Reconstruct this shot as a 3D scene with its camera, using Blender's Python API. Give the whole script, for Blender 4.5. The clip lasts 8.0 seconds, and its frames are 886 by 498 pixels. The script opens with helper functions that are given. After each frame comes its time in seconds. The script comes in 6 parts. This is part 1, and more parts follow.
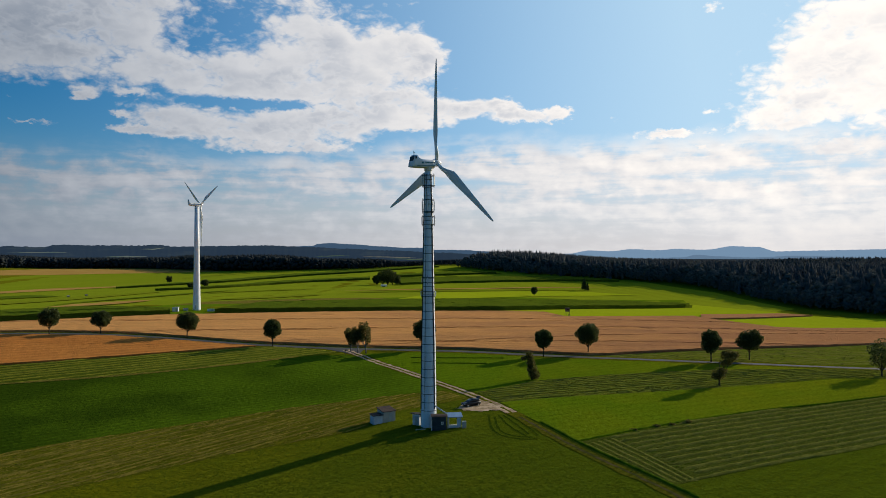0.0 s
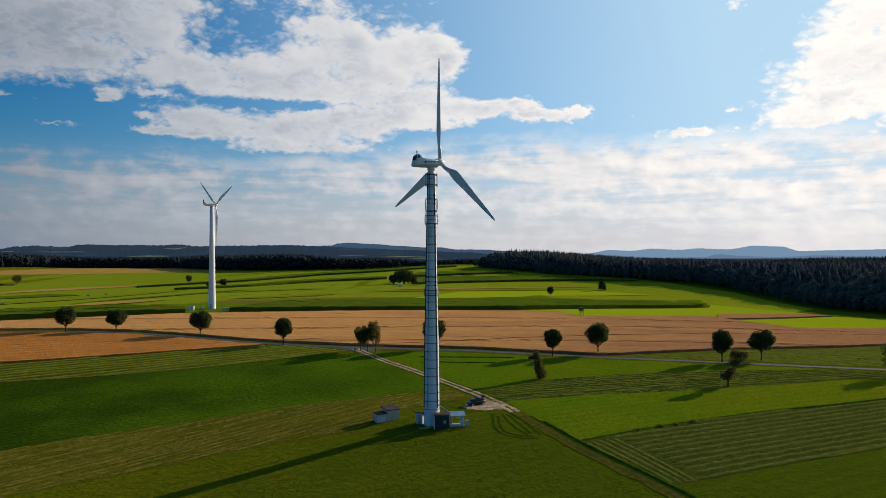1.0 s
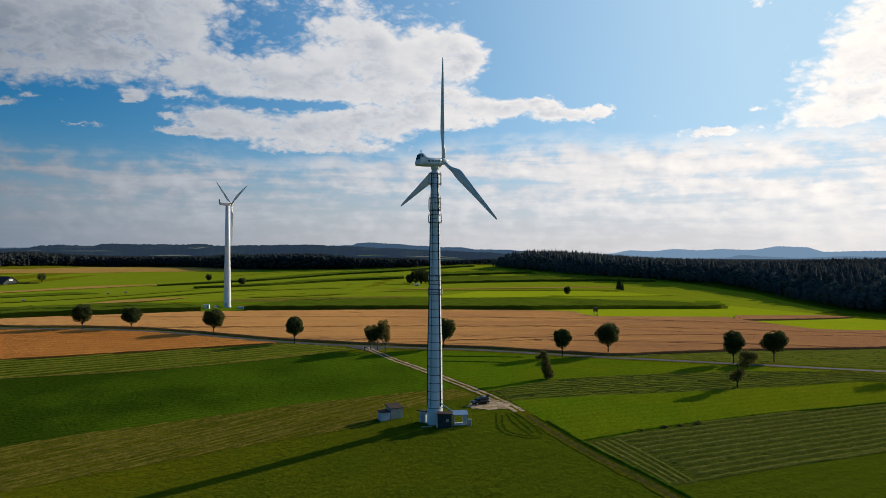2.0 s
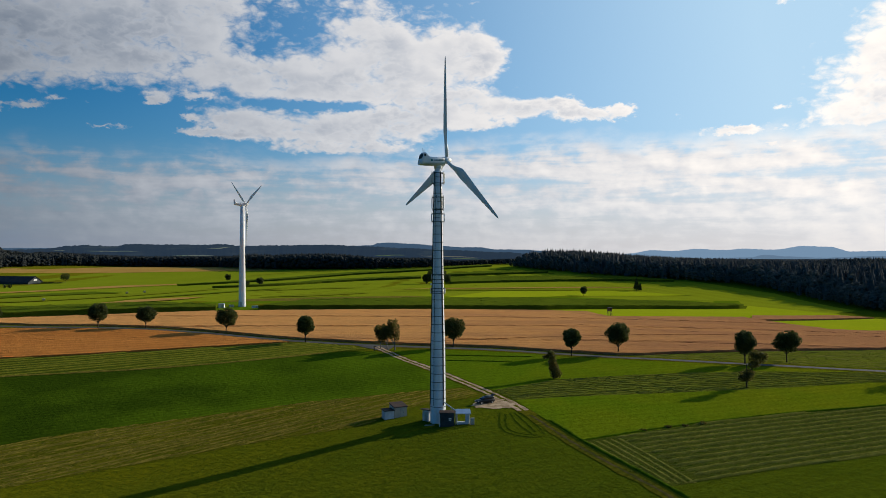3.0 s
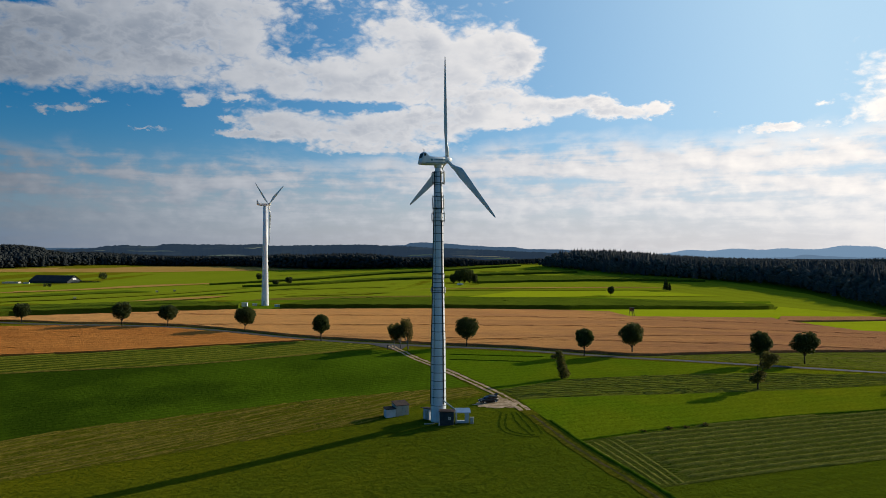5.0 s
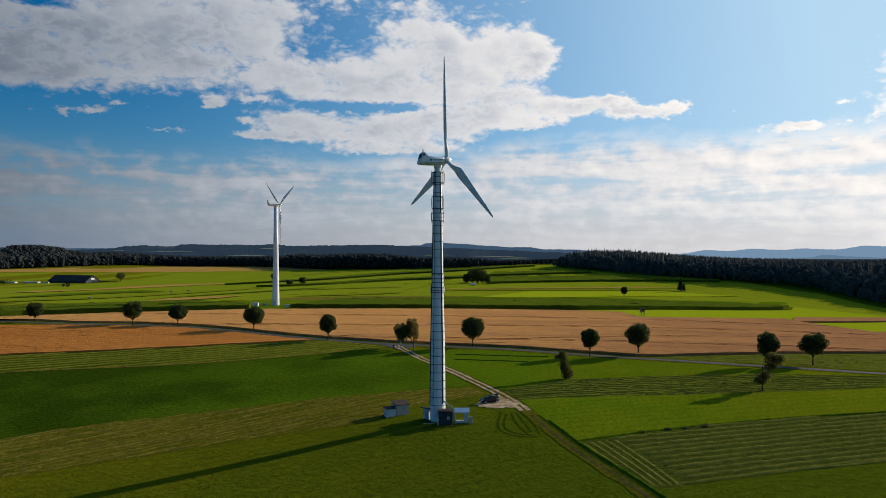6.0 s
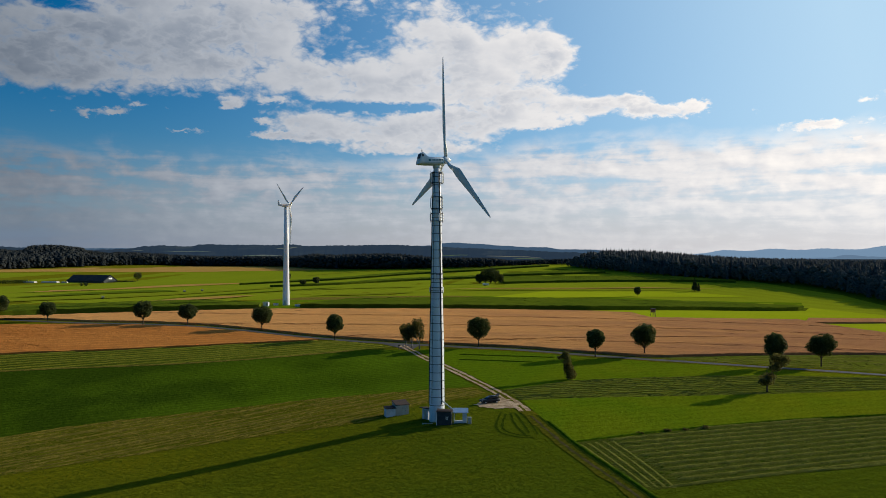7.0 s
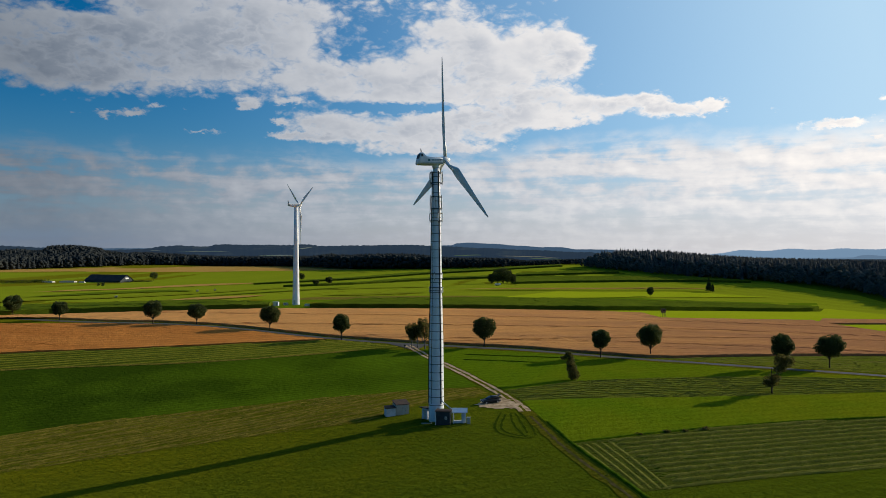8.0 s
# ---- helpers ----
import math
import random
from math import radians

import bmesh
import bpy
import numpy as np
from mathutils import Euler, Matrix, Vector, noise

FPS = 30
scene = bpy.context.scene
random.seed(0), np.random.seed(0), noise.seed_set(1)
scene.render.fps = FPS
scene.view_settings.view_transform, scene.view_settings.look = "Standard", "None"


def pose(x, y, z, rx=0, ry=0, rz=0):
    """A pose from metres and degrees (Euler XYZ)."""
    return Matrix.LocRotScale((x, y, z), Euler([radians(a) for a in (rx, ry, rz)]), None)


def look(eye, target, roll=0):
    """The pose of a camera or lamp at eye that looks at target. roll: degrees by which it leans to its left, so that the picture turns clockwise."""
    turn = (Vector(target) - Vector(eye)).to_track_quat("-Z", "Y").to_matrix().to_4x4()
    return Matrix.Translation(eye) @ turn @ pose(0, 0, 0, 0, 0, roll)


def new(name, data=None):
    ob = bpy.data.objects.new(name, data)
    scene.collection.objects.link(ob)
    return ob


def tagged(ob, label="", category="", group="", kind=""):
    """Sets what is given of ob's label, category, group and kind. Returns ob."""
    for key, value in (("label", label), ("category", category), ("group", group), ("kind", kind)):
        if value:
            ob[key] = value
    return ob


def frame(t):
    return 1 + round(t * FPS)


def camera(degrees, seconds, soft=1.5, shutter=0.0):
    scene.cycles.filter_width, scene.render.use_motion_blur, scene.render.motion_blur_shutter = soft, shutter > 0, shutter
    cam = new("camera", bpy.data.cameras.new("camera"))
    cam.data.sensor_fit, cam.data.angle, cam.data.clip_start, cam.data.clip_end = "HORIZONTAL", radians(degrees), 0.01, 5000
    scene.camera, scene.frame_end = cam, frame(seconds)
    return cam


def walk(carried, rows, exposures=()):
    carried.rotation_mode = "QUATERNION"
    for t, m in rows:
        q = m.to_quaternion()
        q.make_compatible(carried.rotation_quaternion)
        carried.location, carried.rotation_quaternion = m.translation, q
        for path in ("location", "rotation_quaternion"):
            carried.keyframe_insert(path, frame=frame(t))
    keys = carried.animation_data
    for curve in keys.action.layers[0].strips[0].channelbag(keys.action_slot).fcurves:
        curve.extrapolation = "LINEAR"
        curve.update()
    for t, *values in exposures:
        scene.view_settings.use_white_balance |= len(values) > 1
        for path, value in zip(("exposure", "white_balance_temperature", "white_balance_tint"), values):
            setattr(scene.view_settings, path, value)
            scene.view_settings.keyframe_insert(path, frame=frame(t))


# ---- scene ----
cam = camera(63.1, 8.0, soft=0.9)
PATH = [
    (0, (2.677, -139.04, 32.7), (2.679, -137.04, 32.713), -0.1),
    (0.5, (4.309, -139.153, 32.649), (4.283, -137.153, 32.661), -0.1),
    (1, (5.913, -139.258, 32.598), (5.86, -137.259, 32.61), -0.1),
    (1.5, (7.542, -139.274, 32.52), (7.461, -137.276, 32.532), -0.0),
    (3, (12.491, -139.224, 32.206), (12.326, -137.23, 32.218), -0.0),
    (3.5, (14.173, -139.177, 32.173), (13.982, -137.187, 32.185), -0.0),
    (4, (15.815, -139.114, 32.163), (15.599, -137.126, 32.174), -0.0),
    (4.5, (17.407, -139.03, 32.14), (17.17, -137.044, 32.151), -0.0),
    (6, (22.335, -138.631, 32.053), (22.031, -136.654, 32.065), -0.0),
    (6.5, (24.031, -138.413, 32.052), (23.705, -136.44, 32.064), 0.0),
    (7, (25.692, -138.129, 32.075), (25.343, -136.16, 32.087), 0.0),
    (7.5, (27.205, -137.852, 32.066), (26.835, -135.886, 32.078), -0.0),
    (8, (28.815, -137.568, 32.061), (28.423, -135.606, 32.073), 0.0),
]
walk(cam, [(t, look(eye, aim, lean)) for t, eye, aim, lean in PATH])

# ---- world, sun ----
SUN_AZ, SUN_EL = 51.0, 18.5          # degrees clockwise from +y, and above the horizon
sun_way = Vector((math.sin(radians(SUN_AZ)) * math.cos(radians(SUN_EL)),
                  math.cos(radians(SUN_AZ)) * math.cos(radians(SUN_EL)), math.sin(radians(SUN_EL))))
sun = new("sun", bpy.data.lights.new("sun", "SUN"))
sun.data.energy, sun.data.angle, sun.data.color = 5.0, radians(0.5), (1.0, 0.88, 0.66)
sun.matrix_world = look((0, 0, 300), Vector((0, 0, 300)) - sun_way)
scene.view_settings.exposure = 0.0

world = bpy.data.worlds.new("sky")
scene.world = world
world.use_nodes = True
wn, wl = world.node_tree.nodes, world.node_tree.links
wn.clear()


def wnode(kind, *ins):
    """A node of the sky with its inputs linked or set in order."""
    n = wn.new(kind)
    return wired(n, ins)


def wired(n, ins):
    for sock, v in zip(n.inputs, ins):
        if v is None:
            continue
        if isinstance(v, bpy.types.NodeSocket):
            wl.new(v, sock)
        else:
            sock.default_value = v
    return n.outputs[0]


def wmath(op, *ins, clamp=False):
    n = wn.new("ShaderNodeMath")
    n.operation, n.use_clamp = op, clamp
    return wired(n, ins)


def ramp01(v, lo, hi):
    n = wn.new("ShaderNodeMapRange")
    n.interpolation_type = "SMOOTHSTEP"
    wl.new(v, n.inputs[0])
    n.inputs[1].default_value, n.inputs[2].default_value = lo, hi
    return n.outputs[0]


# cloud masses by part of the sky: azimuth, elevation, half width, rise, drop (degrees), weight
HIGH_LEFT = [
    (-34.3, 15.5, 8.5, 5.97, 3.78, 1.0), (-26.4, 14.7, 6.4, 3.81, 2.62, 1.0), (-38.3, 13.0, 4.2, 3.82, 1.84, 0.9), (-19.1, 12.9, 4.1, 1.58, 1.49, 0.75),
    (-21.9, 18.0, 5.0, 3.03, 2.6, 0.6), (-12.8, 18.9, 5.3, 1.52, 1.25, 0.5), (-18.7, 16.0, 2.4, 1.98, 1.98, -0.18), (-41.2, 13.8, 3.7, 1.85, 2.59, 0.8), (-37.7, 17.0, 2.3, 1.0, 0.85, -0.7),
]
HIGH_MIDDLE = [
    (-7.4, 14.8, 6.7, 2.78, 3.23, 1.1), (-12.8, 13.1, 5.1, 1.96, 1.61, 1.0), (-2.5, 16.1, 2.7, 1.43, 2.24, 0.8), (-0.9, 14.8, 1.5, 1.16, 1.34, 0.6), (-3.8, 12.5, 3.6, 1.25, 0.9, 0.6),
    (-10.6, 16.9, 3.1, 1.79, 1.79, 0.6), (-5.2, 11.7, 4.0, 0.54, 0.45, 0.3), (9.0, 15.5, 10.0, 3.0, 3.4, -0.5),
]
BAND_PUFFS = [
    (-34.6, 10.1, 1.1, 0.6, 0.32, 0.95), (-36.5, 9.9, 0.9, 0.43, 0.31, 0.75), (-38.1, 9.9, 0.7, 0.35, 0.27, 0.7), (-32.7, 10.7, 0.9, 0.32, 0.24, 0.6), (-31.0, 10.7, 0.7, 0.29, 0.2, 0.5),
    (-26.5, 11.1, 0.8, 0.6, 0.5, 0.72), (-23.5, 11.7, 1.2, 0.39, 0.3, 0.5), (-30.0, 9.1, 2.2, 0.29, 0.25, 0.85), (-24.4, 10.1, 1.0, 0.3, 0.21, 0.5),
]
STREAKS = [
    (-21.9, 10.1, 2.9, 0.87, 1.13, 0.85), (-22.3, 9.0, 3.8, 0.35, 0.39, 0.8), (-16.7, 9.7, 5.2, 1.33, 1.15, 0.95), (-11.0, 9.3, 5.4, 1.52, 1.34, 0.85), (-3.8, 11.0, 4.9, 1.34, 1.17, 0.9),
    (-1.4, 9.9, 2.7, 0.54, 0.45, 0.6), (-12.3, 8.1, 8.4, 0.54, 0.45, 0.55), (-7.9, 10.4, 2.7, 1.35, 1.35, 0.6), (-14.0, 11.35, 5.0, 0.4, 0.4, -0.75), (-6.5, 11.7, 4.5, 0.3, 0.3, -0.6), (2.0, 9.4, 6.0, 0.5, 0.5, -0.4), (-31.0, 10.0, 9.0, 1.2, 1.6, -0.45),
]
RIGHT_PUFFS = [
    (0.8, 11.3, 2.4, 0.71, 0.89, 0.8), (3.1, 11.5, 1.8, 0.88, 1.06, 0.9), (5.6, 11.1, 1.3, 1.14, 1.1, 1.0), (6.9, 10.7, 0.8, 0.5, 0.7, 0.7), (8.3, 10.5, 1.0, 0.8, 0.8, 0.9), (9.6, 10.9, 1.0, 0.6, 0.6, 0.9), (4.3, 9.2, 1.0, 0.31, 0.26, 0.6),
    (3.2, 18.3, 1.7, 0.31, 0.27, 0.35), (-2.5, 19.1, 1.8, 0.4, 0.27, 0.45), (13.4, 10.3, 0.5, 0.21, 0.17, 0.4),
]
SUNWARD = [
    (29.6, 15.6, 5.1, 3.12, 2.73, 0.92), (26.5, 13.0, 4.0, 2.01, 1.85, 0.72), (29.6, 10.8, 5.1, 2.34, 2.34, 0.82), (25.4, 10.0, 3.3, 1.38, 1.05, 0.75), (20.5, 17.7, 1.0, 0.5, 0.42, 0.65),
    (17.6, 9.0, 3.3, 0.47, 0.51, 0.85), (20.2, 7.9, 2.4, 0.38, 0.34, 0.7), (24.6, 9.0, 2.2, 0.65, 0.57, 0.6), (28.9, 7.3, 3.8, 1.02, 0.86, 0.8), (20.5, 10.4, 0.9, 0.34, 0.29, 0.5), (35.7, 11.9, 4.7, 5.1, 4.38, 1.0),
]
SKY = 0.105


def build_sky():
    sky = wn.new("ShaderNodeTexSky")
    sky.sky_type, sky.sun_disc = "NISHITA", False
    sky.sun_elevation, sky.sun_rotation = radians(SUN_EL), radians(SUN_AZ)
    sky.altitude, sky.air_density, sky.dust_density, sky.ozone_density = 500, 1.0, 1.0, 4.0
    co = wn.new("ShaderNodeTexCoord").outputs["Generated"]
    sep = wn.new("ShaderNodeSeparateXYZ")
    wl.new(co, sep.inputs[0])
    X, Y, Z = sep.outputs
    az = wmath("MULTIPLY", wmath("ARCTAN2", X, Y), 57.2958)
    el = wmath("MULTIPLY", wmath("ARCSINE", Z), 57.2958)

    def plane(ka, ke):
        return wnode("ShaderNodeCombineXYZ", wmath("MULTIPLY", az, ka), wmath("MULTIPLY", el, ke), 0.0)

    def fbm(vec, scale, detail, rough, dist=0.0, w=0.0):
        n = wn.new("ShaderNodeTexNoise")
        n.noise_dimensions = "4D"
        wl.new(vec, n.inputs["Vector"])
        for k, v in (("W", w), ("Scale", scale), ("Detail", detail), ("Roughness", rough), ("Distortion", dist)):
            n.inputs[k].default_value = v
        return n.outputs[0]

    def shifted(vec, by):
        n = wn.new("ShaderNodeVectorMath")
        n.operation = "ADD"
        return wired(n, (vec, by))

    def centred(v, k):
        return wmath("MULTIPLY", wmath("SUBTRACT", v, 0.5), k)

    def add(*vs):
        out = vs[0]
        for v in vs[1:]:
            out = wmath("ADD", out, v)
        return out

    ang, thin = plane(0.066, 0.118), plane(0.020, 0.19)
    # the outlines of the masses are frayed by bending the directions
    bent_az = wmath("ADD", az, centred(fbm(ang, 7.0, 5, 0.55, 0.0, 4.4), 3.0))
    bent_el = wmath("ADD", el, centred(fbm(ang, 8.0, 5, 0.55, 0.0, 6.1), 1.2))
    fray_az = wmath("ADD", az, centred(fbm(ang, 19.0, 5, 0.6, 0.0, 2.9), 2.4))
    fray_el = wmath("ADD", el, centred(fbm(ang, 19.0, 5, 0.6, 0.0, 5.7), 1.3))
    total = None
    for a, e, ra, up, down, wgt in HIGH_LEFT + HIGH_MIDDLE + BAND_PUFFS + STREAKS + RIGHT_PUFFS + SUNWARD:
        small = ra < 1.6 or max(up, down) < 0.6
        da = wmath("DIVIDE", wmath("SUBTRACT", fray_az if small else bent_az, a), ra * 1.08)
        off = wmath("SUBTRACT", fray_el if small else bent_el, e)
        de = wmath("MAXIMUM", wmath("DIVIDE", off, up * 1.05), wmath("DIVIDE", off, -down))
        r2 = wmath("MULTIPLY_ADD", da, da, wmath("MULTIPLY", de, de))
        g = wmath("MULTIPLY", wmath("POWER", 0.30 if small else 0.36, r2), wgt * 1.35 if small and wgt > 0 else wgt)
        total = g if total is None else wmath("ADD", total, g)
    mass = wmath("MULTIPLY", wmath("MINIMUM", total, 1.1), 0.76)
    puffs = fbm(ang, 6.0, 9, 0.56, 0.2, 3.1)
    soft = fbm(ang, 6.0, 3, 0.5, 0.2, 3.1)
    ahead = fbm(shifted(ang, (0.030, 0.030, 0.0)), 6.0, 3, 0.5, 0.2, 3.1)
    broad = fbm(ang, 2.6, 4, 0.5, 0.3, 1.7)
    billow = wmath("ABSOLUTE", centred(fbm(ang, 12.0, 5, 0.5, 0.3, 2.2), 2.0))
    smooth = fbm(ang, 3.2, 2, 0.4, 0.0, 7.7)
    streak = fbm(thin, 5.0, 6, 0.55, 0.3, 5.3)
    ripple = fbm(ang, 7.5, 8, 0.58, 0.3, 8.4)
    ragged = add(centred(puffs, 1.15), centred(broad, 0.35), wmath("MULTIPLY", wmath("SUBTRACT", billow, 0.2), 0.62))
    high = add(mass, ragged, -0.01)
    # the low layer: streaks seen nearly edge on
    low_edge = add(el, centred(fbm(ang, 2.0, 4, 0.5, 0.0, 9.1), 3.0), centred(puffs, 2.0), wmath("MULTIPLY", ramp01(az, -14.0, 2.0), -1.1))
    lowness = wmath("SUBTRACT", 1.0, ramp01(low_edge, 6.3, 8.4))
    low_dens = add(centred(streak, 1.9), centred(ripple, 1.3), wmath("MULTIPLY", ramp01(az, -26.0, 4.0), 0.12), 0.55)
    high_cover = ramp01(high, 0.30, 0.74)
    low_cover = wmath("MULTIPLY", ramp01(low_dens, 0.24, 0.80), lowness)
    fade = wmath("SUBTRACT", 1.0, wmath("MULTIPLY", ramp01(el, 22.0, 34.0), 0.85))
    cover = wmath("MULTIPLY", wmath("MAXIMUM", high_cover, low_cover), fade)
    core = wmath("MULTIPLY", ramp01(add(total, centred(smooth, 1.4), centred(soft, 0.8)), 0.85, 1.75), ramp01(high, 0.55, 0.95))
    slope = wmath("MULTIPLY", wmath("SUBTRACT", ahead, soft), 1.1)
    grey = wmath("MULTIPLY", lowness, add(centred(ripple, -0.9), centred(streak, -1.0), 0.36))
    shade = wmath("ADD", add(wmath("MULTIPLY", core, 0.62), grey, slope), 0.04, clamp=True)
    # brighter towards the sun
    n = wn.new("ShaderNodeVectorMath")
    n.operation = "DOT_PRODUCT"
    wired(n, (co, tuple(sun_way)))
    glow = wn.new("ShaderNodeMapRange")
    wl.new(n.outputs["Value"], glow.inputs[0])
    glow.inputs[1].default_value, glow.inputs[2].default_value = 0.0, 0.86
    glow = glow.outputs[0]

    def blend(f, c0, c1):
        m = wn.new("ShaderNodeMix")
        m.data_type = "RGBA"
        wl.new(f, m.inputs[0])
        m.inputs[6].default_value, m.inputs[7].default_value = (*c0, 1), (*c1, 1)
        return m.outputs[2]

    def air(colour, strength):
        n = wn.new("ShaderNodeBackground")
        wl.new(colour, n.inputs[0])
        if isinstance(strength, float):
            n.inputs[1].default_value = strength
        else:
            wl.new(strength, n.inputs[1])
        return n.outputs[0]

    def over(f, low, high):
        n = wn.new("ShaderNodeMixShader")
        wl.new(f, n.inputs[0])
        wl.new(low, n.inputs[1])
        wl.new(high, n.inputs[2])
        return n.outputs[0]

    def tinted(f, c0, c1):
        m = wn.new("ShaderNodeMix")
        m.data_type = "RGBA"
        wl.new(f, m.inputs[0])
        wl.new(c0, m.inputs[6])
        wl.new(c1, m.inputs[7])
        return m.outputs[2]

    lit = blend(glow, (0.71, 0.81, 0.96), (0.92, 0.86, 0.80))
    dim = blend(glow, (0.31, 0.41, 0.57), (0.50, 0.53, 0.59))
    cloud = air(tinted(shade, lit, dim), wmath("ADD", wmath("MULTIPLY", glow, 0.89), 0.31))
    rich = wn.new("ShaderNodeHueSaturation")
    rich.inputs["Saturation"].default_value = 1.42
    wl.new(sky.outputs[0], rich.inputs["Color"])
    clear = air(rich.outputs[0], wmath("MULTIPLY", wmath("ADD", wmath("MULTIPLY", glow, 0.30), 0.78), SKY))
    # the air is paler blue towards the sun, and grey along the horizon
    bluish = over(wmath("MULTIPLY", wmath("MULTIPLY", glow, glow), 0.92), clear, air(blend(glow, (0.18, 0.40, 0.62), (0.50, 0.72, 0.90)), 1.0))
    haze = air(blend(glow, (0.150, 0.205, 0.31), (0.73, 0.69, 0.69)), 1.0)
    hazy = over(wmath("MULTIPLY", wmath("SUBTRACT", 1.0, ramp01(el, 0.0, 9.0)), 0.88), bluish, haze)
    veil = wmath("MULTIPLY", cover, wmath("ADD", wmath("MULTIPLY", ramp01(el, 0.0, 5.0), 0.65), 0.35))
    low = over(veil, hazy, cloud)
    out = wn.new("ShaderNodeOutputWorld")
    wl.new(low, out.inputs[0])


build_sky()

# ---- materials ----
def material(name, colour, rough=0.8, metal=0.0, other=None, scale=1.0, mix_lo=0.4, mix_hi=0.6, fine=0.0, bump=0.0, bump_scale=8.0,
             stretch=(1, 1, 1), turn=0.0, spec=0.3, through_light=0.0, island=0.0, fuzz=0.0, lines=None, grade=None):
    """A surface with two colours mixed by broad noise, fine grain on top and relief."""
    m = bpy.data.materials.new(name)
    m.use_nodes = True
    nt = m.node_tree
    N, L = nt.nodes, nt.links
    b = N["Principled BSDF"]
    b.inputs["Roughness"].default_value, b.inputs["Metallic"].default_value = rough, metal
    b.inputs["Specular IOR Level"].default_value = spec
    if fuzz:
        b.inputs["Sheen Weight"].default_value, b.inputs["Sheen Roughness"].default_value = fuzz, 0.5
        b.inputs["Sheen Tint"].default_value = (min(1, colour[0] * 3), min(1, colour[1] * 3), colour[2] * 3, 1)
    mp = N.new("ShaderNodeMapping")
    mp.inputs["Rotation"].default_value[2] = radians(turn)
    mp.inputs["Scale"].default_value = stretch
    geo = N.new("ShaderNodeNewGeometry")
    L.new(geo.outputs["Position"], mp.inputs["Vector"])
    other = other or tuple(c * 0.8 for c in colour)

    def noise_of(s, detail, r=0.55):
        n = N.new("ShaderNodeTexNoise")
        n.inputs["Scale"].default_value, n.inputs["Detail"].default_value, n.inputs["Roughness"].default_value = s, detail, r
        L.new(mp.outputs[0], n.inputs["Vector"])
        return n.outputs[0]

    ra = N.new("ShaderNodeMapRange")
    ra.inputs[1].default_value, ra.inputs[2].default_value = mix_lo, mix_hi
    L.new(noise_of(scale, 4), ra.inputs[0])
    mixed = ra.outputs[0]
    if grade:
        # uneven light and tint across a field, put into colour: from x, to x
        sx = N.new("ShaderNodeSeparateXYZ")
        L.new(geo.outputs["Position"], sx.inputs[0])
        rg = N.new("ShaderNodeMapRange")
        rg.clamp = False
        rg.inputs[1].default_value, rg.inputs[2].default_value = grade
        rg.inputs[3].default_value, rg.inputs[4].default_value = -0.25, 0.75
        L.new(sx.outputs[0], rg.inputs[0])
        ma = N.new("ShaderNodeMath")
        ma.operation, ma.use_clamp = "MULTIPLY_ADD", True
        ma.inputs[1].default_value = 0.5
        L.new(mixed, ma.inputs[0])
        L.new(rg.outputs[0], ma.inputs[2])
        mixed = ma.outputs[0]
    mx = N.new("ShaderNodeMix")
    mx.data_type = "RGBA"
    L.new(mixed, mx.inputs[0])
    mx.inputs[6].default_value, mx.inputs[7].default_value = (*colour, 1), (*other, 1)
    out = mx.outputs[2]
    if fine or island:
        hsv = N.new("ShaderNodeHueSaturation")
        L.new(out, hsv.inputs["Color"])
        rb = N.new("ShaderNodeMapRange")
        rb.inputs[1].default_value, rb.inputs[2].default_value = 0.3, 0.7
        rb.inputs[3].default_value, rb.inputs[4].default_value = 1 - fine, 1 + fine
        L.new(noise_of(scale * (30 if scale < 0.1 else 14), 6, 0.75), rb.inputs[0])
        val = rb.outputs[0]
        if island:
            rc = N.new("ShaderNodeMapRange")
            rc.inputs[3].default_value, rc.inputs[4].default_value = 1 - island, 1 + island
            L.new(geo.outputs["Random Per Island"], rc.inputs[0])
            mu = N.new("ShaderNodeMath")
            mu.operation = "MULTIPLY"
            L.new(val, mu.inputs[0])
            L.new(rc.outputs[0], mu.inputs[1])
            val = mu.outputs[0]
        L.new(val, hsv.inputs["Value"])
        out = hsv.outputs[0]
    if lines:
        # faint rows left by the mower or drill: degrees, metres apart, depth
        ml = N.new("ShaderNodeMapping")
        ml.vector_type = "TEXTURE"
        ml.inputs["Rotation"].default_value[2] = radians(lines[0])
        L.new(geo.outputs["Position"], ml.inputs["Vector"])
        wv = N.new("ShaderNodeTexWave")
        wv.bands_direction = "Y"
        wv.inputs["Scale"].default_value = 6.2832 / (20 * lines[1])
        wv.inputs["Distortion"].default_value, wv.inputs["Detail"].default_value, wv.inputs["Detail Scale"].default_value = 1.2, 3, 2.0
        L.new(ml.outputs[0], wv.inputs["Vector"])
        rl = N.new("ShaderNodeMapRange")
        rl.inputs[3].default_value, rl.inputs[4].default_value = 1 - lines[2], 1 + lines[2]
        L.new(wv.outputs["Fac"], rl.inputs[0])
        hl = N.new("ShaderNodeHueSaturation")
        L.new(out, hl.inputs["Color"])
        L.new(rl.outputs[0], hl.inputs["Value"])
        out = hl.outputs[0]
    L.new(out, b.inputs["Base Color"])
    if bump:
        bp = N.new("ShaderNodeBump")
        bp.inputs["Strength"].default_value, bp.inputs["Distance"].default_value = 1.0, bump
        L.new(noise_of(bump_scale, 5, 0.65), bp.inputs["Height"])
        L.new(bp.outputs[0], b.inputs["Normal"])
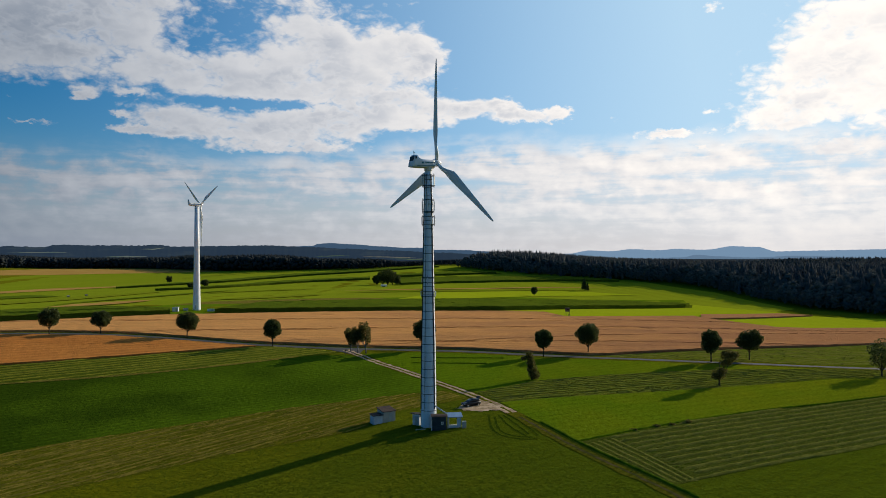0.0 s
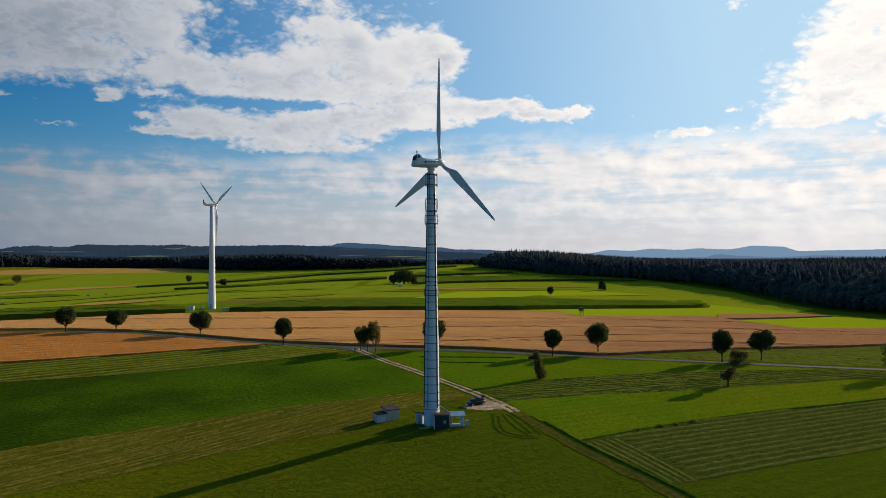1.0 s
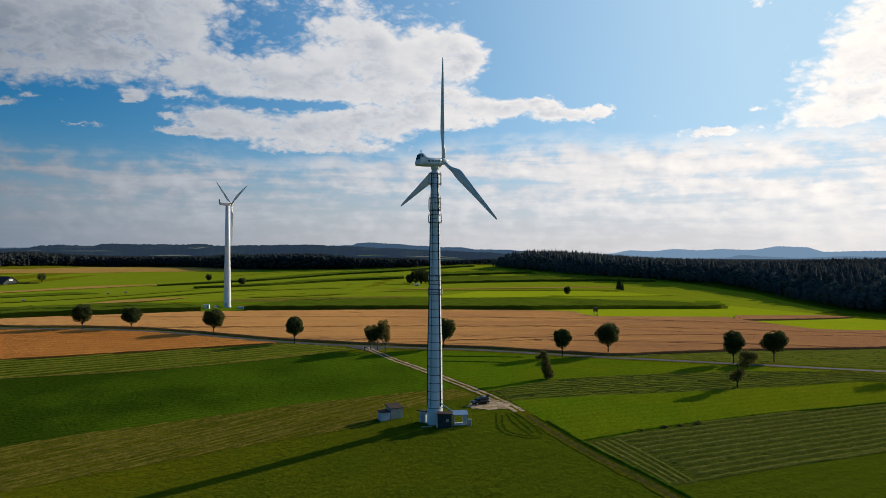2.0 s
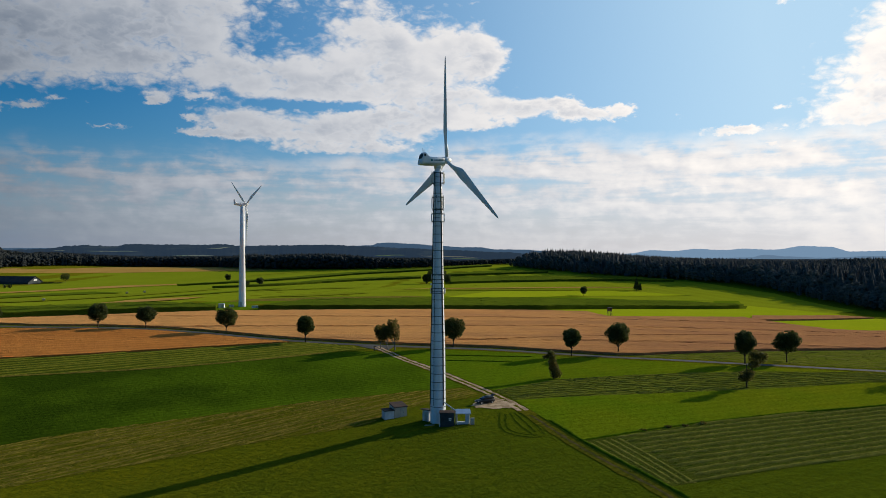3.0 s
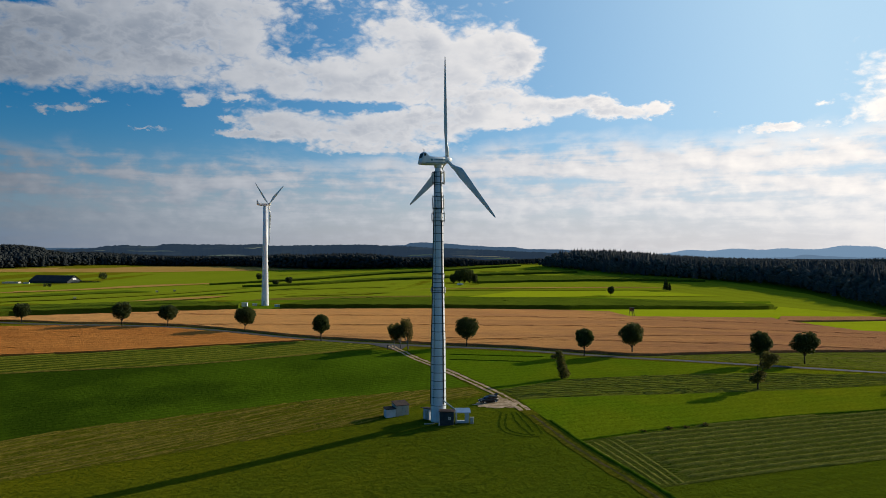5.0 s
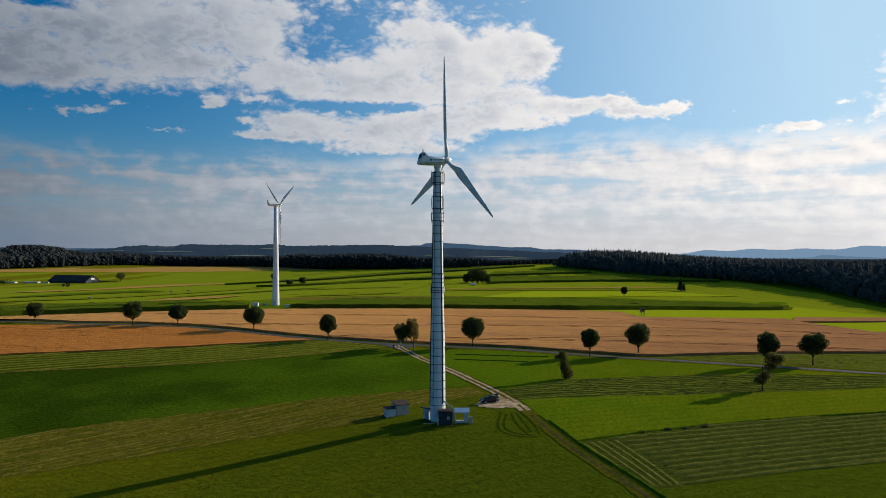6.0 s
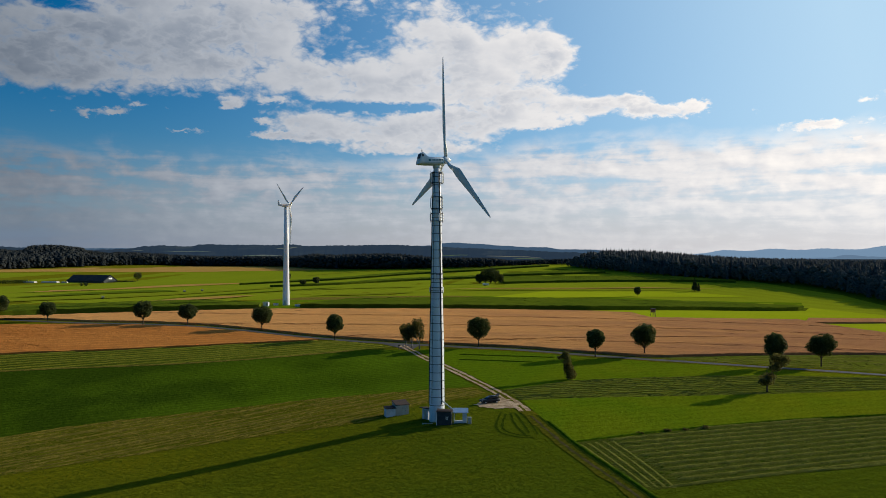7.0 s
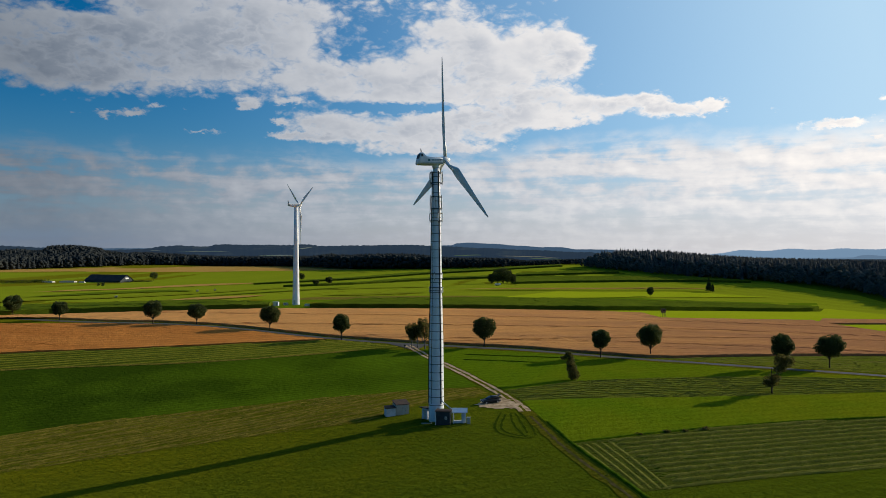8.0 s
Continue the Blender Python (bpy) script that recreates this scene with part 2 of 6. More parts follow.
    if through_light:
        tr = N.new("ShaderNodeBsdfTranslucent")
        L.new(out, tr.inputs["Color"])
        ms = N.new("ShaderNodeMixShader")
        ms.inputs[0].default_value = through_light
        L.new(b.outputs[0], ms.inputs[1])
        L.new(tr.outputs[0], ms.inputs[2])
        L.new(ms.outputs[0], N["Material Output"].inputs["Surface"])
    return m


M = {
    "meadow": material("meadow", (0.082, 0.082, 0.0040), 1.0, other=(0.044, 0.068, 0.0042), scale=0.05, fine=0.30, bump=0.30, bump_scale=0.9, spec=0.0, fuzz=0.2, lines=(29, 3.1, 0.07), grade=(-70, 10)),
    # clover: the dimmer light towards -x is put into its colour
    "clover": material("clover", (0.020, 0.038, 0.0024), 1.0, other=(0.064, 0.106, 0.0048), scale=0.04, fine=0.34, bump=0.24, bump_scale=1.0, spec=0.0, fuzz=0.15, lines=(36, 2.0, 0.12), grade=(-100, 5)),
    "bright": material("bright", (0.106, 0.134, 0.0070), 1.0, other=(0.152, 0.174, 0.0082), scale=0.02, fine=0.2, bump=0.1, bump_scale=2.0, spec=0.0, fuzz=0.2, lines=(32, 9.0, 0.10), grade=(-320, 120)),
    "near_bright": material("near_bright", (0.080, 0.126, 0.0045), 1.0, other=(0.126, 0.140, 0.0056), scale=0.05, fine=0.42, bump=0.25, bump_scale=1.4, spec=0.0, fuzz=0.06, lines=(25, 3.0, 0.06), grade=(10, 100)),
    "mid_green": material("mid_green", (0.06182, 0.1024, 0.003864), 1.0, other=(0.07921, 0.114, 0.00483), scale=0.02, fine=0.2, bump=0.2, bump_scale=1.5, spec=0.0, fuzz=0.2, lines=(33, 5.0, 0.10)),
    "mown": material("mown", (0.092, 0.104, 0.0105), 1.0, other=(0.070, 0.086, 0.0085), scale=0.12, fine=0.6, bump=0.15, bump_scale=2.5, spec=0.0, fuzz=0.12),
    "mown_brown": material("mown_brown", (0.078, 0.074, 0.0062), 1.0, other=(0.056, 0.060, 0.0048), scale=0.10, fine=0.5, bump=0.18, bump_scale=2.0, spec=0.0, fuzz=0.15, lines=(43.5, 1.6, 0.14)),
    "hay": material("hay", (0.165, 0.158, 0.03), 1.0, other=(0.12, 0.122, 0.02), scale=0.5, fine=0.45, bump=0.12, bump_scale=4, spec=0.0),
    "hay_pale": material("hay_pale", (0.200, 0.190, 0.022), 1.0, other=(0.150, 0.150, 0.016), scale=0.5, fine=0.45, bump=0.12, bump_scale=4, spec=0.0),
    "hay_brown": material("hay_brown", (0.190, 0.148, 0.026), 1.0, other=(0.115, 0.100, 0.016), scale=0.7, fine=0.5, bump=0.12, bump_scale=4, spec=0.0),
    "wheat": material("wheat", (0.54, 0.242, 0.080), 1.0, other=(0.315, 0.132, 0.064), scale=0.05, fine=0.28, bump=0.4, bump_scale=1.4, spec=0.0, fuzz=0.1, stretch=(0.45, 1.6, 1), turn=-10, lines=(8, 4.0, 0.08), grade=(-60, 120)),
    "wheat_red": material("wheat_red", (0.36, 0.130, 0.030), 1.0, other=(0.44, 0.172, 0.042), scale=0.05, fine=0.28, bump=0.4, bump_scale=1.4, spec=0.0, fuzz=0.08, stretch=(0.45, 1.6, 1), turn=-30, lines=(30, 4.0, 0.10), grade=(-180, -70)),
    "tan": material("tan", (0.30, 0.18, 0.05), 1.0, other=(0.25, 0.15, 0.035), scale=0.02, fine=0.15, spec=0.0, fuzz=0.1, lines=(20, 14.0, 0.10)),
    "corn": material("corn", (0.058, 0.082, 0.0065), 1.0, other=(0.074, 0.096, 0.0075), scale=0.05, fine=0.35, bump=0.5, bump_scale=1.2, spec=0.0, fuzz=0.2, lines=(32, 3.0, 0.10)),
    "asphalt": material("asphalt", (0.078, 0.078, 0.079), 0.95, other=(0.058, 0.058, 0.059), scale=0.3, fine=0.2, spec=0.1),
    "gravel": material("gravel", (0.50, 0.37, 0.25), 1.0, other=(0.27, 0.19, 0.11), scale=0.7, fine=0.4, bump=0.05, bump_scale=5, spec=0.0),
    "earth": material("earth", (0.085, 0.064, 0.030), 1.0, other=(0.050, 0.052, 0.014), scale=0.5, fine=0.35, bump=0.05, bump_scale=5, spec=0.0),
    "leaf": material("leaf", (0.050, 0.068, 0.018), 0.75, other=(0.070, 0.084, 0.022), scale=0.6, fine=0.2, spec=0.2, through_light=0.38, island=0.4),
    "leaf_pale": material("leaf_pale", (0.096, 0.092, 0.022), 0.75, other=(0.120, 0.106, 0.028), scale=0.6, fine=0.2, spec=0.2, through_light=0.45, island=0.4),
    # needle, woods: greyed and lightened, the lift of haze put into foliage colour
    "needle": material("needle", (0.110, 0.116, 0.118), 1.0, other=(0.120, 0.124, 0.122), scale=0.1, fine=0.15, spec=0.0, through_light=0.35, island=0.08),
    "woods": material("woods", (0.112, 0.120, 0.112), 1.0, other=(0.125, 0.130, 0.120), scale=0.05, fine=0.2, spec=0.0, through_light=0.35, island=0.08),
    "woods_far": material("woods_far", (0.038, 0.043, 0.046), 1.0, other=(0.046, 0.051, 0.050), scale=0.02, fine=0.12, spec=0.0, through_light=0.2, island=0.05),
    "bark": material("bark", (0.07, 0.055, 0.04), 0.9, scale=2, fine=0.3, bump=0.02, bump_scale=12, spec=0.1),
    "birch_bark": material("birch_bark", (0.24, 0.23, 0.21), 0.9, other=(0.09, 0.085, 0.08), scale=3, fine=0.3, spec=0.1),
    "tower_paint": material("tower_paint", (0.74, 0.78, 0.82), 0.45, other=(0.66, 0.70, 0.74), scale=0.5, fine=0.05, spec=0.4),
    "white_paint": material("white_paint", (0.76, 0.77, 0.78), 0.4, other=(0.70, 0.71, 0.72), scale=0.4, fine=0.04, spec=0.4),
    "blade_paint": material("blade_paint", (0.72, 0.73, 0.73), 0.5, other=(0.64, 0.66, 0.67), scale=0.5, fine=0.08, spec=0.3),
    "dark_metal": material("dark_metal", (0.05, 0.055, 0.06), 0.5, 0.4, scale=2, fine=0.2),
    "ring_metal": material("ring_metal", (0.11, 0.12, 0.13), 0.6, 0.3, scale=2, fine=0.2),
    "zinc": material("zinc", (0.45, 0.47, 0.48), 0.45, 0.6, scale=2, fine=0.15),
    "stripe_green": material("stripe_green", (0.02, 0.16, 0.20), 0.5, scale=2, fine=0.05),
    "render_wall": material("render_wall", (0.46, 0.43, 0.37), 0.9, other=(0.4, 0.37, 0.32), scale=0.8, fine=0.08, bump=0.01),
    "pale_board": material("pale_board", (0.60, 0.62, 0.65), 0.8, other=(0.50, 0.53, 0.56), scale=0.8, fine=0.1),
    "dark_board": material("dark_board", (0.045, 0.055, 0.06), 0.8, other=(0.03, 0.04, 0.045), scale=1.0, fine=0.25),
    "roof_felt": material("roof_felt", (0.060, 0.050, 0.048), 1.0, other=(0.085, 0.058, 0.050), scale=1.0, fine=0.2, spec=0.05),
    "blue_roof": material("blue_roof", (0.16, 0.26, 0.42), 0.55, other=(0.13, 0.22, 0.36), scale=1.0, fine=0.1),
    "dark_roof": material("dark_roof", (0.04, 0.04, 0.046), 1.0, other=(0.055, 0.05, 0.05), scale=0.2, fine=0.15, spec=0.05),
    "car_paint": material("car_paint", (0.012, 0.013, 0.015), 0.42, scale=2, spec=0.3),
    "car_glass": material("car_glass", (0.02, 0.022, 0.025), 0.12, scale=2, spec=0.5),
    "olive": material("olive", (0.0966, 0.1198, 0.005796), 1.0, other=(0.112, 0.1237, 0.008694), scale=0.02, fine=0.25, bump=0.1, bump_scale=2.0, spec=0.0, fuzz=0.2, lines=(28, 6.0, 0.14)),
    "deep_green": material("deep_green", (0.062, 0.090, 0.0060), 1.0, other=(0.078, 0.104, 0.0070), scale=0.03, fine=0.3, bump=0.2, bump_scale=1.2, spec=0.0, fuzz=0.1, lines=(30, 5.0, 0.10)),
    "pasture": material("pasture", (0.104, 0.132, 0.0068), 1.0, other=(0.116, 0.142, 0.0074), scale=0.012, fine=0.15, bump=0.1, bump_scale=2.0, spec=0.0, fuzz=0.2, lines=(35, 14.0, 0.08)),
    "pressed": material("pressed", (0.026, 0.044, 0.003), 1.0, other=(0.036, 0.055, 0.004), scale=0.5, fine=0.3, spec=0.0),
    "red_glass": material("red_glass", (0.25, 0.01, 0.01), 0.3, scale=2),
    "silver": material("silver", (0.6, 0.62, 0.65), 0.25, 0.5, scale=2),
    "rubber": material("rubber", (0.015, 0.015, 0.015), 0.9, scale=2),
    "wood": material("wood", (0.16, 0.11, 0.07), 0.85, scale=2, fine=0.2),
    "lime": material("lime", (0.165, 0.200, 0.0065), 1.0, other=(0.185, 0.210, 0.008), scale=0.02, fine=0.2, bump=0.1, bump_scale=2.0, spec=0.0, fuzz=0.25, lines=(32, 6.0, 0.06)),
    # mown_dark: brightness falling off towards -x is likewise painted in
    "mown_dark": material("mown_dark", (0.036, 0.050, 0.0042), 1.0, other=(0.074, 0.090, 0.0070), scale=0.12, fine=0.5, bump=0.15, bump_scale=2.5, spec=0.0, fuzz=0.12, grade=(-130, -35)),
    "mown_grey": material("mown_grey", (0.052, 0.062, 0.0080), 1.0, other=(0.042, 0.054, 0.0065), scale=0.12, fine=0.6, bump=0.15, bump_scale=2.5, spec=0.0, fuzz=0.12),
    "cable_black": material("cable_black", (0.014, 0.015, 0.017), 0.7, other=(0.022, 0.022, 0.024), scale=2, fine=0.1, spec=0.2),
    "bale": material("bale", (0.30, 0.28, 0.18), 0.9, scale=2, fine=0.2),
}


M["tuft"] = material("tuft", (0.07, 0.106, 0.006), 0.9, other=(0.094, 0.114, 0.007), scale=0.05, fine=0.2, spec=0.0, through_light=0.65, island=0.25)


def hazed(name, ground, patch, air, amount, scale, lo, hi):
    """Distant woods with patches of fields; mixed-in emission paints kilometres of lit air."""
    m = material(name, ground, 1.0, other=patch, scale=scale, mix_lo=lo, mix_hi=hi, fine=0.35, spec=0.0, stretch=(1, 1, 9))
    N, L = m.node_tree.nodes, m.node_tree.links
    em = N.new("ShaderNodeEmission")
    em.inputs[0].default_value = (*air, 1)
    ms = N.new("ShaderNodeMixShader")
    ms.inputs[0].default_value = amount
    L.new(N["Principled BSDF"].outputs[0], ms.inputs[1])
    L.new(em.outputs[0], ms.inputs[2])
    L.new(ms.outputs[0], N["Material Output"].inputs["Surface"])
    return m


# each far slope glows in a haze colour, by the given share
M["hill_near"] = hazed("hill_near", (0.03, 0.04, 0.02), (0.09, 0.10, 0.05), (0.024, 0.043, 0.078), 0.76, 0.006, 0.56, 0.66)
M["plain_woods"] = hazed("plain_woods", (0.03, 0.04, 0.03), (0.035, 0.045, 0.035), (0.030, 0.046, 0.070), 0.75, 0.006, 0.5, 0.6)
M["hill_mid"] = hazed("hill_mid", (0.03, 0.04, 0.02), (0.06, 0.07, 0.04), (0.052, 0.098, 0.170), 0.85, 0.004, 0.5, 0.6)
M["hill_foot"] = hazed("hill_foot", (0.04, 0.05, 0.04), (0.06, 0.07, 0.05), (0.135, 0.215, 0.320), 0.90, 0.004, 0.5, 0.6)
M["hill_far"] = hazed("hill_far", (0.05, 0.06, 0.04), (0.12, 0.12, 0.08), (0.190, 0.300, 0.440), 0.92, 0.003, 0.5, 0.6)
M["hill_field"] = hazed("hill_field", (0.20, 0.24, 0.09), (0.30, 0.28, 0.16), (0.09, 0.125, 0.14), 0.55, 0.01, 0.45, 0.5)
M["hill_meadow"] = hazed("hill_meadow", (0.16, 0.22, 0.03), (0.20, 0.24, 0.04), (0.10, 0.14, 0.12), 0.35, 0.01, 0.45, 0.5)
M["hill_stubble"] = hazed("hill_stubble", (0.42, 0.30, 0.13), (0.46, 0.34, 0.16), (0.12, 0.13, 0.13), 0.35, 0.01, 0.45, 0.5)


# ---- mesh helpers ----
from mathutils.geometry import tessellate_polygon


def mesh_of(name, bm, mat):
    me = bpy.data.meshes.new(name)
    bm.to_mesh(me)
    bm.free()
    for m in (mat if isinstance(mat, (list, tuple)) else [mat]):
        me.materials.append(M[m])
    return me


def part(name, bm, mat, parent=None, label="", smooth=False):
    me = mesh_of(name, bm, mat)
    if smooth:
        me.polygons.foreach_set("use_smooth", [True] * len(me.polygons))
    ob = new(name, me)
    ob.parent = parent
    if label:
        ob["label"] = label
    return ob


def from_arrays(name, verts, faces, mat, parent=None):
    me = bpy.data.meshes.new(name)
    me.from_pydata(verts, [], faces)
    for m in (mat if isinstance(mat, (list, tuple)) else [mat]):
        me.materials.append(M[m])
    ob = new(name, me)
    ob.parent = parent
    return ob


def thing(name, x, y, z=None, turn=0, **tags):
    ob = new(name)
    ob.matrix_basis = pose(x, y, height(x, y) if z is None else z, 0, 0, turn)
    ob.empty_display_size = 0.5
    return tagged(ob, **tags)


def box(bm, cx, cy, cz, sx, sy, sz, bevel=0.0, m=None):
    """A box round (cx, cy, cz), bevelled."""
    r = bmesh.ops.create_cube(bm, size=1.0, matrix=(m or Matrix()) @ Matrix.Translation((cx, cy, cz)) @ Matrix.Diagonal((sx, sy, sz, 1)))
    if bevel:
        es = list({e for v in r["verts"] for e in v.link_edges})
        bmesh.ops.bevel(bm, geom=es, offset=bevel, segments=1, affect="EDGES", profile=0.5)
    return bm


def rod(bm, a, b, r0, r1=None, seg=8):
    """A tapered rod from a to b."""
    a, b = Vector(a), Vector(b)
    m = Matrix.Translation((a + b) / 2) @ (b - a).to_track_quat("Z", "Y").to_matrix().to_4x4()
    bmesh.ops.create_cone(bm, cap_ends=True, segments=seg, radius1=r0, radius2=r0 if r1 is None else r1, depth=(b - a).length, matrix=m)
    return bm


def loft(bm, sections, caps=True):
    """Skin a list of closed rings of equal length."""
    rings = [[bm.verts.new(p) for p in s] for s in sections]
    n = len(rings[0])
    for a, b in zip(rings, rings[1:]):
        for i in range(n):
            bm.faces.new((a[i], a[(i + 1) % n], b[(i + 1) % n], b[i]))
    if caps:
        bm.faces.new(rings[0][::-1])
        bm.faces.new(rings[-1])
    bmesh.ops.recalc_face_normals(bm, faces=bm.faces)
    return bm


def circle(r, z, seg=32, x=0.0, y=0.0):
    return [(x + r * math.cos(2 * math.pi * i / seg), y + r * math.sin(2 * math.pi * i / seg), z) for i in range(seg)]


# ---- terrain ----
SWELLS = [(-55, -45, 55, -0.44), (-20, -5, 32, -0.39), (10, -5, 28, 1.45), (0, -110, 70, 0.5), (-110, -110, 90, -10.17),
          (0, 0, 70, -1.25), (-110, 60, 90, -1.78), (-130, 180, 110, 2.33), (80, 90, 90, 2.27), (60, 230, 110, 1.13),
          (190, 330, 130, 0.49), (-30, 430, 130, 4.24), (100, 520, 130, -9.27), (-220, 500, 170, -1.77), (20, 720, 160, 5.25),
          (330, 330, 220, -8.87), (-580, 720, 260, -11.21), (-350, 150, 230, 9.19), (300, 850, 280, 18.12), (-300, 1100, 300, 9.34),
          (600, 600, 260, 1.58), (-1250, 1500, 130, 37.0)]


# plan of the spruce wood, which climbs a low hill behind its edge
WOOD_RIGHT = [(20, 745), (60, 690), (97, 655), (142, 622), (192, 592), (234, 554), (250, 488), (250, 398), (251, 342), (264, 316), (272, 286), (291, 259), (358, 226), (440, 205),
              (660, 240), (640, 420), (520, 560), (420, 690), (300, 790), (170, 840), (60, 810)]


def wood_depth(x, y):
    """How far a plan point lies behind the edge of the spruce wood."""
    near, odd = np.full(x.shape, 1e9), np.zeros(x.shape, bool)
    for (x0, y0), (x1, y1) in zip(WOOD_RIGHT, WOOD_RIGHT[1:] + WOOD_RIGHT[:1]):
        t = np.clip(((x - x0) * (x1 - x0) + (y - y0) * (y1 - y0)) / ((x1 - x0) ** 2 + (y1 - y0) ** 2), 0, 1)
        near = np.minimum(near, np.hypot(x - x0 - t * (x1 - x0), y - y0 - t * (y1 - y0)))
        if y0 != y1:
            odd ^= ((y0 > y) != (y1 > y)) & (x < (x1 - x0) * (y - y0) / (y1 - y0) + x0)
    return np.where(odd, near, 0.0)


def heights(x, y):
    x, y = np.asarray(x, float), np.asarray(y, float)
    z = sum(a * np.exp(-((x - cx) ** 2 + (y - cy) ** 2) / (2 * r * r)) for cx, cy, r, a in SWELLS)
    if (x + 0.9 * y).max() > 520 and y.max() > 200:
        k = np.clip(wood_depth(x, y) / 95.0, 0, 1)
        z = z + (k * k * (3 - 2 * k)) * 17.0 * np.clip((690 - y) / 150.0, 0, 1)
    return z


def height(x, y):
    return float(heights(x, y))


def grow(first, stop, step, factor):
    out = [first]
    while abs(out[-1] - first) < abs(stop - first):
        out.append(out[-1] + step)
        step *= factor
    return out


xs = grow(-300, -4700, -8, 1.25)[::-1] + list(np.arange(-295, 300, 5.0)) + grow(300, 4700, 8, 1.25)
ys = grow(-200, -4700, -8, 1.3)[::-1] + list(np.arange(-195, 460, 5.0)) + grow(460, 4700, 8, 1.06)
gx, gy = np.meshgrid(xs, ys)
gz = heights(gx, gy)
nx_, ny_ = len(xs), len(ys)
gv = np.stack([gx.ravel(), gy.ravel(), gz.ravel()], 1).tolist()
gf = [(j * nx_ + i, j * nx_ + i + 1, (j + 1) * nx_ + i + 1, (j + 1) * nx_ + i) for j in range(ny_ - 1) for i in range(nx_ - 1)]
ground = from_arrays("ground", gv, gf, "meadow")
tagged(ground, "gently rolling green meadow land reaching the horizon", "ground", kind="structure")
ground.data.polygons.foreach_set("use_smooth", [True] * len(gf))


def draped(outline, rise, cell=5.0, tall=False, rough=0.0, cuts=(), seed=1):
    """A plan outline laid on the terrain at that rise. tall: with sides down to the ground. cuts: lines (x, y, degrees, half width) pressed down as wheel tracks."""
    bm = bmesh.new()
    corner = [bm.verts.new((x, y, 0)) for x, y in outline]
    for tri in tessellate_polygon([[Vector((x, y, 0)) for x, y in outline]]):
        if len(set(tri)) == 3:
            bm.faces.new([corner[i] for i in tri])
    px, py = [p[0] for p in outline], [p[1] for p in outline]

    def slice_at(co, no):
        bmesh.ops.bisect_plane(bm, geom=bm.verts[:] + bm.edges[:] + bm.faces[:], dist=1e-4, plane_co=co, plane_no=no)

    for lo, hi, no in ((min(px), max(px), (1, 0, 0)), (min(py), max(py), (0, 1, 0))):
        c = math.ceil(lo / cell) * cell
        while c < hi:
            slice_at((c * no[0], c * no[1], 0), no)
            c += cell
    pressed = []
    for x, y, deg, half in cuts:
        no = Vector((-math.sin(radians(deg)), math.cos(radians(deg)), 0))
        for d in (-half - 0.12, -half, half, half + 0.12):
            slice_at(Vector((x, y, 0)) + no * d, no)
        pressed.append((Vector((x, y, 0)), no, half))
    rim = set()
    for e in bm.edges:
        if len(e.link_faces) == 1:
            rim.update(e.verts)
    rng = random.Random(seed)
    edges = [e for e in bm.edges if len(e.link_faces) == 1]
    if tall:
        low = bmesh.ops.extrude_edge_only(bm, edges=edges)["geom"]
        low = {g for g in low if isinstance(g, bmesh.types.BMVert)}
    else:
        low = set()
    ground_z = heights([v.co.x for v in bm.verts], [v.co.y for v in bm.verts]).tolist()
    for v, z in zip(bm.verts, ground_z):
        if v in low:
            v.co.z = z - 0.05
            continue
        up = rise
        for c, no, half in pressed:
            if abs((v.co - c).dot(no)) < half + 0.06:
                up = 0.08
        v.co.z = z + up + (rough * rng.uniform(-1, 1) if up == rise else 0)
    bmesh.ops.recalc_face_normals(bm, faces=bm.faces)
    if sum(f.normal.z for f in bm.faces) < 0:
        bmesh.ops.reverse_faces(bm, faces=bm.faces)
    return bm


def field(name, outline, mat, rise, label, **kw):
    ob = part(name, draped(outline, rise, **kw), mat)
    return tagged(ob, label, "field", kind="structure")


def ribbon(line, width, rise, step=3.0, wob=0.0, seed=1):
    """A strip along a plan polyline, smoothed, laid on the terrain."""
    pts = smooth_line(line, step)
    rng = random.Random(seed)
    bm = bmesh.new()
    prev = None
    for i, p in enumerate(pts):
        t = (pts[min(i + 1, len(pts) - 1)] - pts[max(i - 1, 0)]).normalized()
        n = Vector((-t.y, t.x))
        row = []
        for k in (-1, -0.33, 0.33, 1):
            q = p + n * (k * width / 2 + (rng.uniform(-wob, wob) if abs(k) == 1 else 0))
            row.append(bm.verts.new((q.x, q.y, height(q.x, q.y) + rise)))
        if prev:
            for a in range(3):
                bm.faces.new((prev[a], row[a], row[a + 1], prev[a + 1]))
        prev = row
    bmesh.ops.recalc_face_normals(bm, faces=bm.faces)
    if sum(f.normal.z for f in bm.faces) < 0:
        bmesh.ops.reverse_faces(bm, faces=bm.faces)
    return bm


def smooth_line(line, step):
    """Points along a Catmull-Rom curve through the line, about a step apart."""
    P = [Vector(p) for p in line]
    P = [P[0] * 2 - P[1]] + P + [P[-1] * 2 - P[-2]]
    out = []
    for a, b, c, d in zip(P, P[1:], P[2:], P[3:]):
        n = max(1, int((c - b).length / step))
        for i in range(n):
            t = i / n
            out.append(0.5 * ((2 * b) + (c - a) * t + (2 * a - 5 * b + 4 * c - d) * t * t + (3 * b - a - 3 * c + d) * t ** 3))
    out.append(P[-2])
    return out

